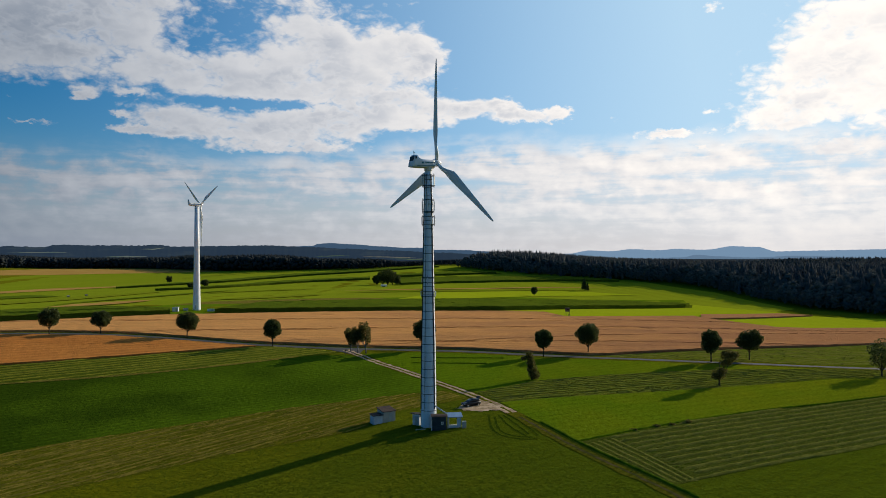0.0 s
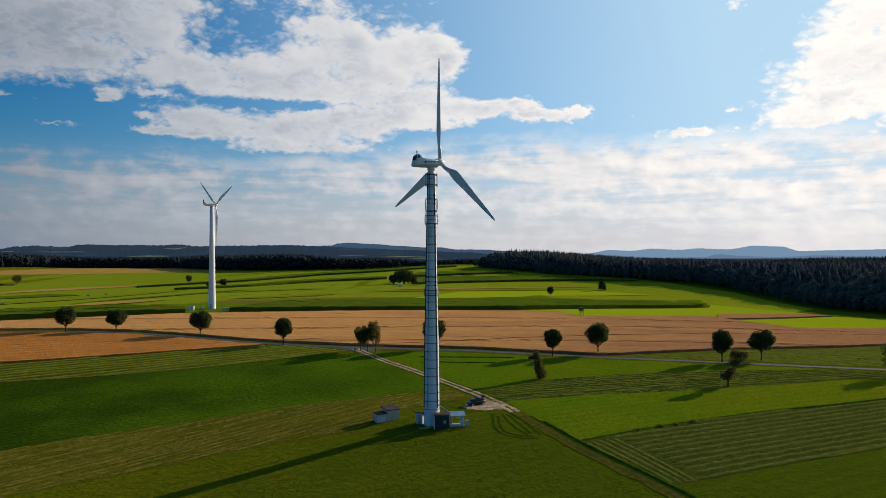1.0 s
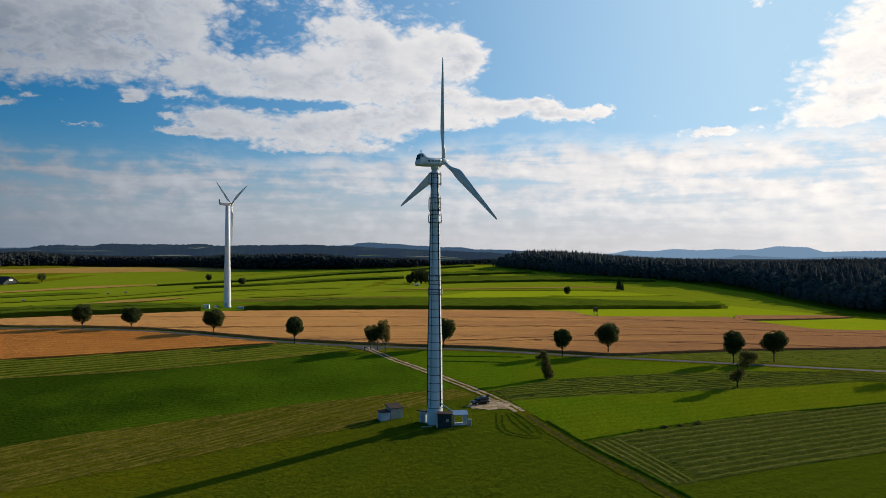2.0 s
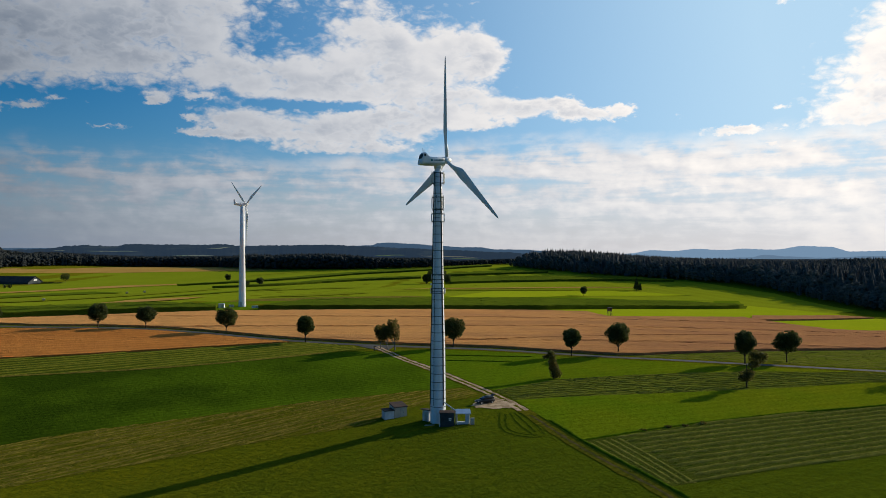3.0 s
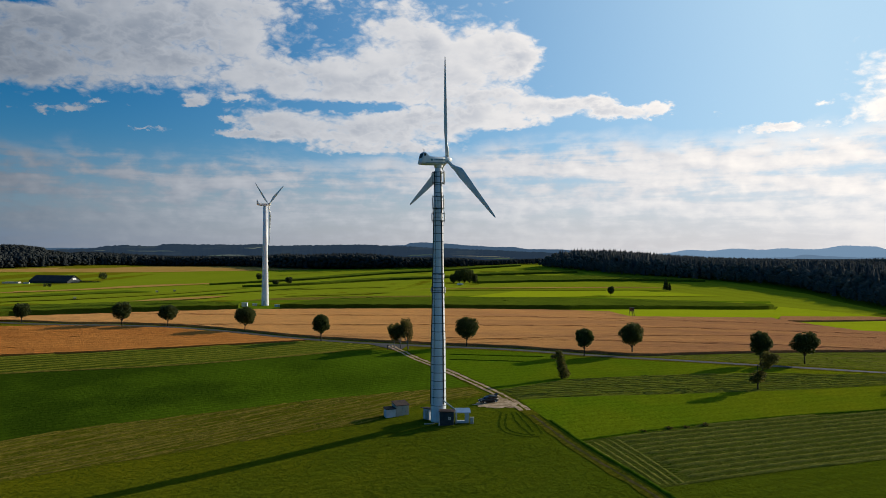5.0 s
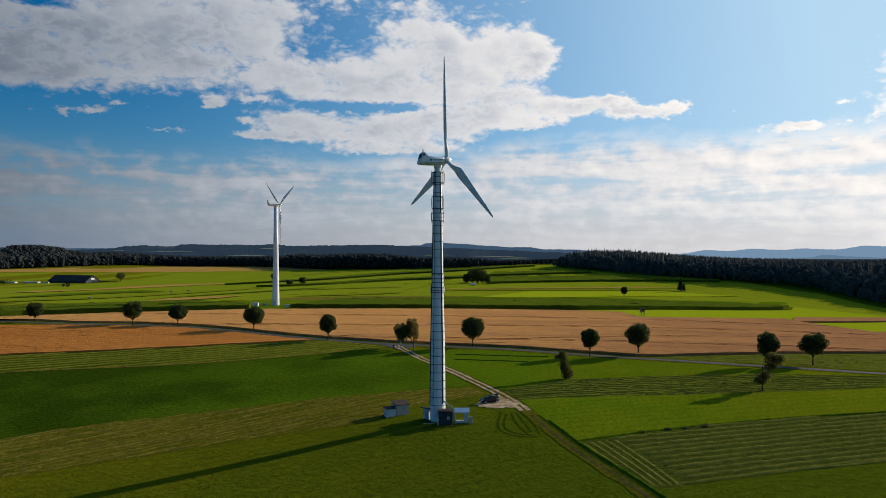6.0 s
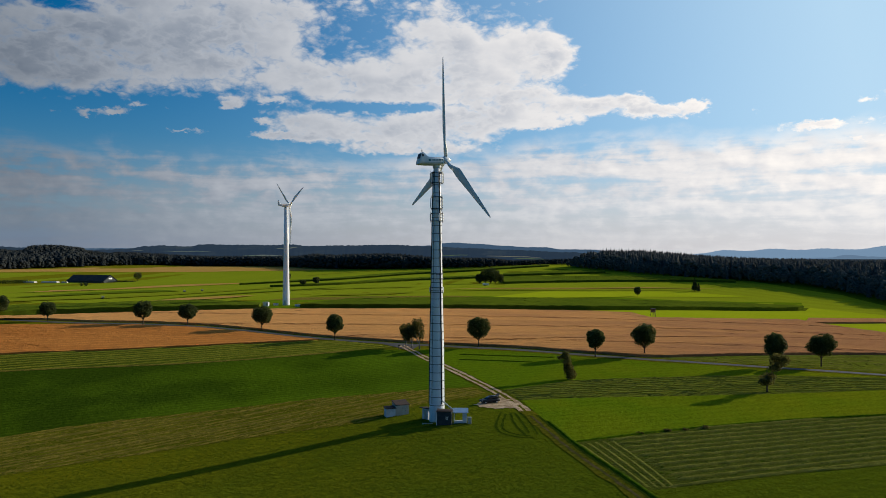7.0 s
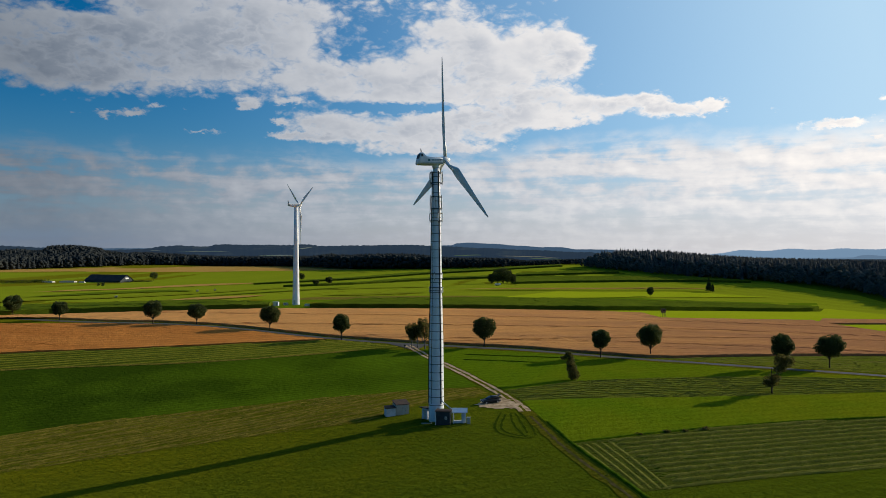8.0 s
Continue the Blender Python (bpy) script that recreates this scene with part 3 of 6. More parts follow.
# ---- fields ----
F_DARK = [(-155.9, 8.4), (-118.5, 32.9), (-81.1, 49.9), (-54.5, 65.8), (-40.3, 76.2), (-26.9, 79.6), (-22.7, 76.2), (-15.6, 64.4), (-9.3, 53.7), (-1.9, 42.2), (3.3, 31.5), (-5.7, 28.1), (-19.4, 23.1), (-30.2, 19.3), (-47.5, 10.0), (-71.1, -3.6), (-81.9, -13.4), (-102.3, -37.1)]
F_MOWN_LEFT = [(-102.3, -37.1), (-81.9, -13.4), (-71.1, -3.6), (-47.5, 10.0), (-30.2, 19.3), (-19.4, 23.1), (-5.7, 28.1), (3.4, 30.2), (9.1, 21.5), (3.1, 18.3), (-6.0, 12.7), (-14.0, -0.5), (-33.4, -9.7), (-55.0, -23.5), (-67.0, -32.2), (-83.9, -52.8)]
F_STRIP = [(-173.2, 23.1), (-132.8, 51.0), (-119.9, 57.4), (-85.5, 76.1), (-62.5, 88.7), (-52.4, 93.0), (-35.9, 87.7), (-28.6, 83.4), (-40.3, 76.2), (-54.5, 65.8), (-81.1, 49.9), (-118.5, 32.9), (-155.9, 8.4)]
F_WHEAT_NEAR = [(-236, 72), (-185, 87), (-165.6, 95), (-150.6, 101), (-132, 105.6), (-110.7, 106.2), (-88, 101.2), (-64.8, 93.4), (-57, 91.8), (-62.5, 88.7), (-85.5, 76.1), (-119.9, 57.4), (-132.8, 51.0), (-173.2, 23.1), (-240, -30)]
F_WHEAT = [(-240, 80), (-182.9, 115.3), (-151.6, 139.2), (-114.9, 164.8), (-78.9, 181.1), (-19.6, 207), (35.3, 230), (55.4, 234.3), (62, 206),
           (88.8, 220.6), (138, 250), (141, 230), (147.5, 206), (155, 188), (167.8, 189), (236.5, 215.9), (240, 171), (192.5, 142), (131.1, 107.9), (97.6, 94.8),
           (54, 78.5), (46, 77.5), (28.6, 82.5), (11.2, 88.2), (-7, 90.6), (-25.6, 92.7), (-53.5, 97.9), (-66, 101.5), (-89, 109.3), (-108, 113.8), (-134, 113.5),
           (-153, 109), (-174, 108.2), (-240, 109)]
F_NOTCH = [(141.5, 231), (221.9, 287.1), (241.9, 279), (300, 268), (327.1, 231.7), (238, 216.5), (168, 189.4), (155.3, 188.4), (148, 206.3)]
F_MARGIN = [(62.2, 206.4), (55.5, 234.6), (35.5, 243), (105, 302), (170, 345), (182, 378), (213, 318), (222, 289), (138, 250.3), (88.8, 221)]
F_MAIZE_LEFT = [(-222, 66), (-186.5, 119.8), (-155.4, 144.6), (-114.0, 170.5), (-119, 184), (-150, 184), (-198, 141), (-245, 90)]
F_MAIZE_RIGHT = [(-98, 180), (-60, 195), (-20, 212.3), (36.1, 244.5), (105.2, 303), (152, 334), (166, 346), (173, 358), (170, 370), (118, 378), (40.8, 333), (-27.9, 279), (-88, 226)]
F_FAR = [(-255.8, 93.5), (-213.2, 140), (-174.8, 162), (-117.3, 203), (-96.4, 230), (-27.9, 275), (40.8, 330), (122.7, 381), (179.9, 376),
         (213, 318), (240, 346.5), (240, 487.6), (200, 592.2), (110, 668.9), (40, 772.3), (-93, 895.8), (-346.7, 1070.4), (-647.4, 1134.7),
         (-919.2, 1100), (-1150, 900), (-600, 300)]
F_GREEN_STRIP = [(-150.5, 180), (-117.3, 205), (-96.4, 232), (-27.9, 277), (40.8, 332), (122.7, 383), (179.9, 381), (192, 428.7), (44.6, 417.8),
                 (-32.9, 333.1), (-96.6, 286.5), (-126.8, 235.9)]
F_BROWN = [(-132.3, 218.6), (-97.1, 241.4), (-18.8, 297.5), (-31.7, 321.1), (-46.8, 324.7), (-94.7, 279.4), (-125.2, 248.6)]
F_TAN = [(-1190, 780), (-909.9, 1032.9), (-539.4, 1024.4), (-348.1, 982.2), (-337.3, 1039.4), (-420, 1180), (-700, 1397), (-908.5, 1448.2),
         (-963.6, 1380.4), (-1017, 1168.3), (-1240, 982.5)]
F_MOWN_RIGHT = [(25.4, -14.2), (49.9, -0.5), (67.8, 8.0), (88.7, 16.0), (138.7, 38.7), (180, 55), (150, 15), (115.1, 4.1), (72.8, -18.6), (56.3, -25.6), (38.3, -33.7), (34.4, -35.3), (31.5, -29.0)]
F_MOWN_MIDDLE = [(10.5, 27.6), (26.1, 40.3), (47.6, 47.9), (74.0, 54.1), (108, 57.6), (154.5, 57), (150, 47.3), (101.6, 44.0), (76.6, 33.6), (50.2, 26.4), (25.2, 20.2), (15.2, 16.9)]
F_ROADSIDE = [(46, 76.2), (54, 77.7), (97.6, 94), (131.1, 107), (192.5, 141), (238, 169), (200, 75), (112.4, 65.0), (88.6, 68.2), (59.4, 73.3)]

field("field_far", F_FAR, "bright", 0.03, "bright green far grassland in long low strips", cell=25)
field("field_green_strip", F_GREEN_STRIP, "mid_green", 0.07, "mid-green crop strip behind the maize", cell=15)
field("field_brown_strip", F_BROWN, "hay_brown", 0.11, "bare brown strip of harvested land", cell=15)
field("field_left_green", [(-335.8, 204.5), (-341.3, 314.4), (-389.6, 482.9), (-390.2, 593.0), (-321.8, 639.7), (-277.3, 644.4), (-400.4, 971.5), (-583.0, 1011.3), (-885.1, 1001.6), (-1014.0, 863.9)], "pasture", 0.09, "even green pasture around the far barn", cell=20)


def strip(near, far, mat, rise, label):
    """A long narrow field between two plan lines."""
    a, b = smooth_line(near, 6.0), smooth_line(far, 6.0)
    n = max(len(a), len(b))
    bm = bmesh.new()
    prev = None
    for i in range(n):
        p, q = a[round(i * (len(a) - 1) / (n - 1))], b[round(i * (len(b) - 1) / (n - 1))]
        q = p.lerp(q, max(0.03, min(1.0, i / (0.22 * n), (n - 1 - i) / (0.22 * n))))     # the ends run out thin
        m = 5
        row = []
        for k in range(m):
            c = p.lerp(q, k / (m - 1))
            row.append(bm.verts.new((c.x, c.y, height(c.x, c.y) + rise)))
        if prev and (prev[0].co - row[0].co).length > 0.01 and (prev[-1].co - row[-1].co).length > 0.01:
            for k in range(m - 1):
                bm.faces.new((prev[k], row[k], row[k + 1], prev[k + 1]))
        elif prev:
            for v in row:
                bm.verts.remove(v)
            continue
        prev = row
    bmesh.ops.recalc_face_normals(bm, faces=bm.faces)
    if sum(f.normal.z for f in bm.faces) < 0:
        bmesh.ops.reverse_faces(bm, faces=bm.faces)
    return tagged(part("field_strip", bm, mat), label, "field", kind="structure")


TAN, DEEP, OLIVE = "thin strip of pale stubble in far grassland", "narrow dark green strip in far grassland", "olive mown strip in far grassland"
strip([(-327.8, 266.6), (-326.4, 317.8), (-400.6, 533.5), (-358.5, 627.6), (-307.8, 646.9)], [(-349.2, 290.8), (-402.8, 415.8), (-452.1, 614.0), (-389.9, 689.7), (-324.7, 686.4)], "tan", 0.42, TAN)
strip([(-264.6, 189.4), (-251.4, 221.7), (-246.4, 270.6), (-237.5, 317.2)], [(-278.2, 204.6), (-274.1, 250.8), (-285.7, 329.0), (-308.1, 437.8)], "deep_green", 0.43, DEEP)
strip([(-180.8, 190.1), (-166.4, 203.7), (-155.7, 227.0), (-154.5, 257.3)], [(-184.9, 196.4), (-175.0, 218.6), (-164.4, 244.1), (-158.8, 266.7)], "tan", 0.46, TAN)
strip([(-257, 128), (-232, 176), (-210, 208), (-200, 277), (-219, 449)], [(-264, 137), (-244, 190), (-224, 230), (-225, 330), (-236, 480)], "olive", 0.41, OLIVE)
strip([(-180, 185), (-182, 218), (-175, 256), (-170, 308), (-166, 383), (-159, 446)], [(-182, 189), (-185, 224), (-179, 264), (-177, 324), (-173, 402), (-162, 458)], "deep_green", 0.47, DEEP)
strip([(-163.3, 356.5), (-132.6, 406.5), (-97.9, 440.0)], [(-171.4, 377.4), (-138.3, 425.8), (-103.3, 464.4)], "olive", 0.42, OLIVE)
strip([(-126.1, 261.0), (-99.2, 293.9), (-76.9, 344.2)], [(-133.1, 278.9), (-105.5, 315.1), (-82.5, 369.6)], "olive", 0.43, OLIVE)
strip([(-337.3, 804.2), (-271.2, 873.4), (-186.0, 841.5)], [(-352.1, 842.0), (-280.3, 904.2), (-192.0, 868.8)], "olive", 0.44, OLIVE)
strip([(-26.1, 313.6), (17.1, 356.9), (83.7, 443.7), (172.3, 478.7)], [(-36.4, 398.2), (14.8, 454.4), (89.7, 507.1), (181.0, 516.1)], "lime", 0.40, "broad bright lime green field of short grass")
strip([(-72.0, 376.8), (14.5, 466.5), (90.3, 513.3), (149.4, 520.0)], [(-76.1, 397.4), (14.2, 480.7), (91.2, 522.7), (150.4, 525.3)], "olive", 0.45, OLIVE)
strip([(-78.2, 408.2), (13.8, 493.9), (92.5, 536.2), (161.7, 540.8)], [(-80.5, 420.0), (13.6, 504.0), (93.2, 543.0), (162.4, 544.4)], "tan", 0.46, TAN)
field("field_clearing", [(-114.5, 169.2), (-122, 187), (-118, 203.5), (-104, 206), (-99.8, 201), (-92.5, 181), (-102, 172)], "near_bright", 0.05, "short green grass clearing round the slender turbine", cell=8)
field("field_stubble_far", F_TAN, "tan", 0.15, "tan ripe grain field before the far woods", cell=50)
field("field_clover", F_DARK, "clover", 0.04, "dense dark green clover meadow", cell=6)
field("field_mown_left", F_MOWN_LEFT, "mown_brown", 0.05, "mown meadow with rows of drying brownish hay", cell=6)
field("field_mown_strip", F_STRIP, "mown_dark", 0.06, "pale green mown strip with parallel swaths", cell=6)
field("field_mown_right", F_MOWN_RIGHT, "mown_grey", 0.05, "mown meadow lying in raked swaths", cell=6)
field("field_mown_middle", F_MOWN_MIDDLE, "mown", 0.04, "pale mown meadow with faint swaths", cell=6)
field("field_roadside", F_ROADSIDE, "mown", 0.04, "rough pale green grassland between road and grain", cell=6)
F_RIGHT_MEADOW = [(15.2, 16.9), (25.2, 20.2), (50.2, 26.4), (76.6, 33.6), (101.3, 42.5), (150, 47), (180, 55), (138.7, 38.7), (88.7, 16.0), (67.8, 8.0), (49.9, -0.5), (25.4, -14.2), (22.4, -4.0), (18.2, 7.8)]
F_UPPER_MEADOW = [(-21, 80.5), (-6.6, 83.4), (11, 80.8), (28, 75.2), (44, 71.3), (59, 68.2), (73, 65.2), (87.6, 62.2), (106, 58), (74, 54.2), (47.6, 47.9), (26.1, 40.3), (10.5, 27.6), (7.5, 32.3), (-0.8, 47.3), (-8.3, 59.1), (-14.6, 68.6)]
field("field_right_meadow", F_RIGHT_MEADOW, "near_bright", 0.035, "sunlit yellow-green meadow beside the track", cell=6)
field("field_upper_meadow", F_UPPER_MEADOW, "near_bright", 0.035, "bright green meadow between lane and track", cell=6)
field("field_notch", F_NOTCH, "lime", 0.05, "bright yellow-green young grass field", cell=10)
field("field_margin", F_MARGIN, "lime", 0.05, "bright green grass margin below the maize", cell=10)
field("field_wheat", F_WHEAT, "wheat", 0.75, "ripe orange-tan wheat with pressed tramlines", cell=3, tall=True, rough=0.09,
      cuts=((0, 100, 3, 0.2), (0, 102.2, 3, 0.2), (0, 137, 12, 0.22), (0, 139.4, 12, 0.22), (0, 172, 14, 0.25), (0, 174.6, 14, 0.25), (60, 121.5, 20, 0.4)))
field("field_wheat_strip", [(139.2, 241), (139.2, 233.6), (221.9, 288), (207.2, 298.3), (148.5, 268.3)], "wheat", 0.7, "thin strip of ripe wheat beyond bright grass", cell=4, tall=True, rough=0.08)
field("field_wheat_near", F_WHEAT_NEAR, "wheat_red", 0.55, "ripe orange wheat beside the lane", cell=3, tall=True, rough=0.09)
field("field_maize_west", F_MAIZE_LEFT, "corn", 2.2, "tall dark green maize with a sheer edge", cell=4, tall=True, rough=0.25)
field("field_maize_east", F_MAIZE_RIGHT, "corn", 2.2, "tall dark green maize ending in a point", cell=4, tall=True, rough=0.25)
MAIZE = "long narrow far strip of tall dark maize"
for near, far in (
        ([(-330.0, 600.0), (-272.9, 638.6), (-233.7, 650.5), (-199.0, 679.8), (-157.3, 710.6), (-123.4, 714.3), (-85.3, 720.9), (-53.5, 742.5), (-1.1, 772.3)],
         [(-336.0, 610.0), (-287.3, 672.0), (-247.4, 688.0), (-215.0, 735.0), (-168.9, 755.0), (-131.2, 755.0), (-92.5, 768.0), (-58.5, 788.0), (-2.5, 800.0)]),
        ([(-240.0, 478.0), (-215.5, 490.9), (-188.5, 514.7), (-162.4, 548.5), (-128.3, 578.7), (-96.9, 589.1), (-71.5, 601.3)],
         [(-246.0, 486.0), (-226.0, 518.0), (-198.0, 544.0), (-174.0, 590.0), (-134.0, 607.0), (-101.0, 614.0), (-74.0, 621.0)])):
    field("field_maize_strip", near + far[::-1], "corn", 1.9, MAIZE, cell=12, tall=True, rough=0.2)
field("field_maize_strip", [(-35.9, 533.9), (12.1, 567.0), (69.9, 589.8), (127.2, 596.1), (180.3, 586.3), (181.4, 591.6), (130.7, 622.3), (71.8, 623.8), (11.0, 613.7), (-42.7, 604.0)], "corn", 2.1,
      "broad far block of tall dark maize", cell=12, tall=True, rough=0.2)
field("field_maize_strip", [(-45.2, 630.0), (10.2, 648.2), (62.6, 662.7), (63.2, 677.1), (9.7, 671.5), (-47.2, 651.0)], "corn", 2.0, MAIZE, cell=12, tall=True, rough=0.2)

# ---- roads ----
ROAD = [(-420, 92), (-300, 102), (-220.6, 104.5), (-173.8, 103.7), (-152.8, 105.3), (-133.8, 109.2), (-112.3, 110), (-88.8, 105.4), (-65.4, 97.5), (-52.7, 94.2),
        (-36.5, 90.6), (-25.1, 89), (-6.6, 86.8), (11.1, 84), (28, 78.5), (43.8, 74), (59, 70.7), (73.3, 67.4), (87.6, 64.9), (109.7, 61), (140.9, 58.5), (260, 52), (420, 45)]
TRACK = [(-27.6, 87.2), (-23.4, 79.9), (-16.2, 67.8), (-9.9, 58.3), (-2.4, 46.5), (5.9, 31.5), (10.3, 22.7), (13.6, 15.3), (16.7, 7.2), (20.9, -4.6), (24.4, -14.2), (27.6, -21.5), (31.1, -29.0), (34.1, -35.7), (36.6, -42.1), (42.6, -60.1), (52.6, -92.1)]
tagged(part("road", ribbon(ROAD, 2.8, 0.10, wob=0.15), "asphalt"), "narrow grey asphalt country lane", "road", kind="structure")


tagged(part("road_verge", ribbon(ROAD, 6.4, 0.055, wob=0.5, seed=9), "mown_brown"), "worn grass verge along the lane", "verge", kind="structure")


def side_line(line, off, first, last):
    pts = smooth_line(line, 4.0)
    out = []
    for i, p in enumerate(pts):
        t = (pts[min(i + 1, len(pts) - 1)] - pts[max(i - 1, 0)]).normalized()
        q = p + Vector((-t.y, t.x)) * off
        if last <= q.y <= first:
            out.append((q.x, q.y))
    return out


tagged(part("track_verge", ribbon(TRACK, 2.6, 0.06, wob=0.35), "mown_brown"), "trodden grassy verge of the farm track", "track", kind="structure")
for off, w in ((0.78, 0.85), (-0.78, 0.85)):
    tagged(part("track_rut", ribbon(side_line(TRACK, off, 88, 5.5 - 1.5 * off), w, 0.09, wob=0.2, step=1.5, seed=2), "gravel"), "pale gravel wheel rut of the farm track", "track", kind="structure")
tagged(part("track_rut", ribbon(side_line(TRACK, 1.2, 6, -95), 0.6, 0.09, wob=0.14, step=1.5), "pressed"), "dark grassy wheel rut of the farm track", "track", kind="structure")
tagged(part("track_rut", ribbon(side_line(TRACK, -0.1, 6, -95), 0.6, 0.09, wob=0.16, step=1.5), "earth"), "brown worn wheel rut of the farm track", "track", kind="structure")
PAD = [(5.8, 12.3), (7.2, 10.5), (9.8, 9.2), (12.6, 9.6), (15.0, 10.0), (14.6, 12.8), (12.2, 18.0), (10.4, 19.4), (8.6, 16.8), (6.6, 14.8)]
_pj = random.Random(14)
PAD_EDGE = [(p.x + _pj.uniform(-0.55, 0.55), p.y + _pj.uniform(-0.55, 0.55)) for p in smooth_line(PAD + [PAD[0]], 0.8)[:-1]]
tagged(part("parking_pad", draped(PAD_EDGE, 0.075, cell=1.5), "gravel"), "pale gravel parking spot beside the track", "track", kind="structure")
tagged(part("road_mouth", draped([(-35, 89.2), (-22, 87.4), (-22.6, 81), (-24.6, 79.4), (-27.4, 82.6)], 0.085, cell=2.0), "asphalt"), "paved mouth where the farm track meets the lane", "road", kind="structure")
for k, line in enumerate(([(11.9, 5.9), (11.8, -1.4), (12.1, -5.3), (13.5, -8.8), (15.5, -10.6), (17.9, -11.4), (19.4, -11)], [(13, 4.5), (13.1, -3.7), (14.2, -7.6), (16.8, -9.8), (18.6, -10)],
                          [(13.9, 5.6), (14.9, -0.9), (16.4, -6), (18.2, -10.6)], [(15.8, 5.7), (17.7, 0), (19.2, -5.8), (19.8, -9.3)], [(14.8, 5.7), (16.8, -2.1), (18.3, -8.3)])):
    tagged(part("wheel_mark", ribbon(line, 0.45, 0.03, wob=0.1, step=1.0, seed=k), "pressed"), "dark wheel mark pressed into the grass", "track", kind="structure")

# ---- distance: hills and woods ----
def to_plan(az, dist, cx=15.0, cy=-139.0):
    return cx + dist * math.sin(radians(az)), cy + dist * math.cos(radians(az))


def ridge(name, dist, depth, crest, mat, label, base=-40, eye=32.0, jag=0.0):
    """A far ridge whose crest (azimuth, elevation in degrees) is met from the middle of the flight; a solid mound with slopes to both sides."""
    bm = bmesh.new()
    rows = []
    az = crest[0][0]
    rng = random.Random(3)
    while az <= crest[-1][0]:
        for (a0, e0), (a1, e1) in zip(crest, crest[1:]):
            if a0 <= az <= a1:
                t = (az - a0) / (a1 - a0)
                t = t * t * (3 - 2 * t)
                e = e0 + (e1 - e0) * t
                break
        top = eye + dist * math.tan(radians(e)) + rng.uniform(-jag, jag)
        row = []
        for d, k in ((-depth, 0.0), (-depth * 0.6, 0.35), (-depth * 0.25, 0.82), (0, 1.0), (depth * 0.4, 0.6), (depth, 0.0)):
            x, y = to_plan(az, dist + d)
            row.append(bm.verts.new((x, y, base + (top - base) * k)))
        rows.append(row)
        az += 0.12
    for a, b in zip(rows, rows[1:]):
        for i in range(5):
            bm.faces.new((a[i], b[i], b[i + 1], a[i + 1]))
    bmesh.ops.recalc_face_normals(bm, faces=bm.faces)
    ob = part(name, bm, mat, smooth=True)
    return tagged(ob, label, "hills", kind="structure")


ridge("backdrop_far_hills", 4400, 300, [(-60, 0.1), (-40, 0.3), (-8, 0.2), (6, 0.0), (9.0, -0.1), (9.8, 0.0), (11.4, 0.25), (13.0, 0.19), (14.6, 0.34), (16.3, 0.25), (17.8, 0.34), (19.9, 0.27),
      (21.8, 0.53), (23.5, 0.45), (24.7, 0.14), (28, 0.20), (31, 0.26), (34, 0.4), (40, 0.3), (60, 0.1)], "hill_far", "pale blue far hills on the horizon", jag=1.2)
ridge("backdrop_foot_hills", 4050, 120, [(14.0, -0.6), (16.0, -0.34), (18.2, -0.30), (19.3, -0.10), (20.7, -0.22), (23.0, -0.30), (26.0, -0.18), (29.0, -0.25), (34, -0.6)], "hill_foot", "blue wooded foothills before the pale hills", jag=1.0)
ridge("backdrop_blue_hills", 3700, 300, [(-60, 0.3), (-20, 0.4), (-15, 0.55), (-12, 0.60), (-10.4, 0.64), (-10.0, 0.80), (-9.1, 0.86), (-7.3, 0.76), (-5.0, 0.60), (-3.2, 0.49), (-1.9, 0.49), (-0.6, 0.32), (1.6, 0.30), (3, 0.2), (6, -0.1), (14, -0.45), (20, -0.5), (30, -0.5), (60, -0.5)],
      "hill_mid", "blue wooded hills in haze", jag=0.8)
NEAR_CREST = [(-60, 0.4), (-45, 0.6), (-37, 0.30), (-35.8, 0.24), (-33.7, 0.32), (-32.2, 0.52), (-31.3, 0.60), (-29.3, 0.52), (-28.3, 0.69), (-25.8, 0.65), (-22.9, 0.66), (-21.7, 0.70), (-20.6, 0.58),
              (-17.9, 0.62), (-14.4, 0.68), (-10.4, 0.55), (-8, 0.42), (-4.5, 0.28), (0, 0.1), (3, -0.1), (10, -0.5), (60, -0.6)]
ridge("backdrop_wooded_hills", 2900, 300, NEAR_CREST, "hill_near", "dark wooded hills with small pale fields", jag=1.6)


def slope_spot(way, rise, lift=1.5):
    """The point on the near side of the wooded hills that is met at that bearing and rise."""
    top = 32 + 2900 * math.tan(radians(float(np.interp(way, [c[0] for c in NEAR_CREST], [c[1] for c in NEAR_CREST]))))
    for i in range(300):
        d = 2900 - 225 + i * 0.75 if rise > 0.0 else 2600 + i
        k = float(np.interp(d, (2600, 2720, 2825, 2900), (0.0, 0.35, 0.82, 1.0)))
        z = -40 + (top + 40) * k
        if z >= 32 + d * math.tan(radians(rise)):
            break
    x, y = to_plan(way, d - 8)
    return x, y, z + lift


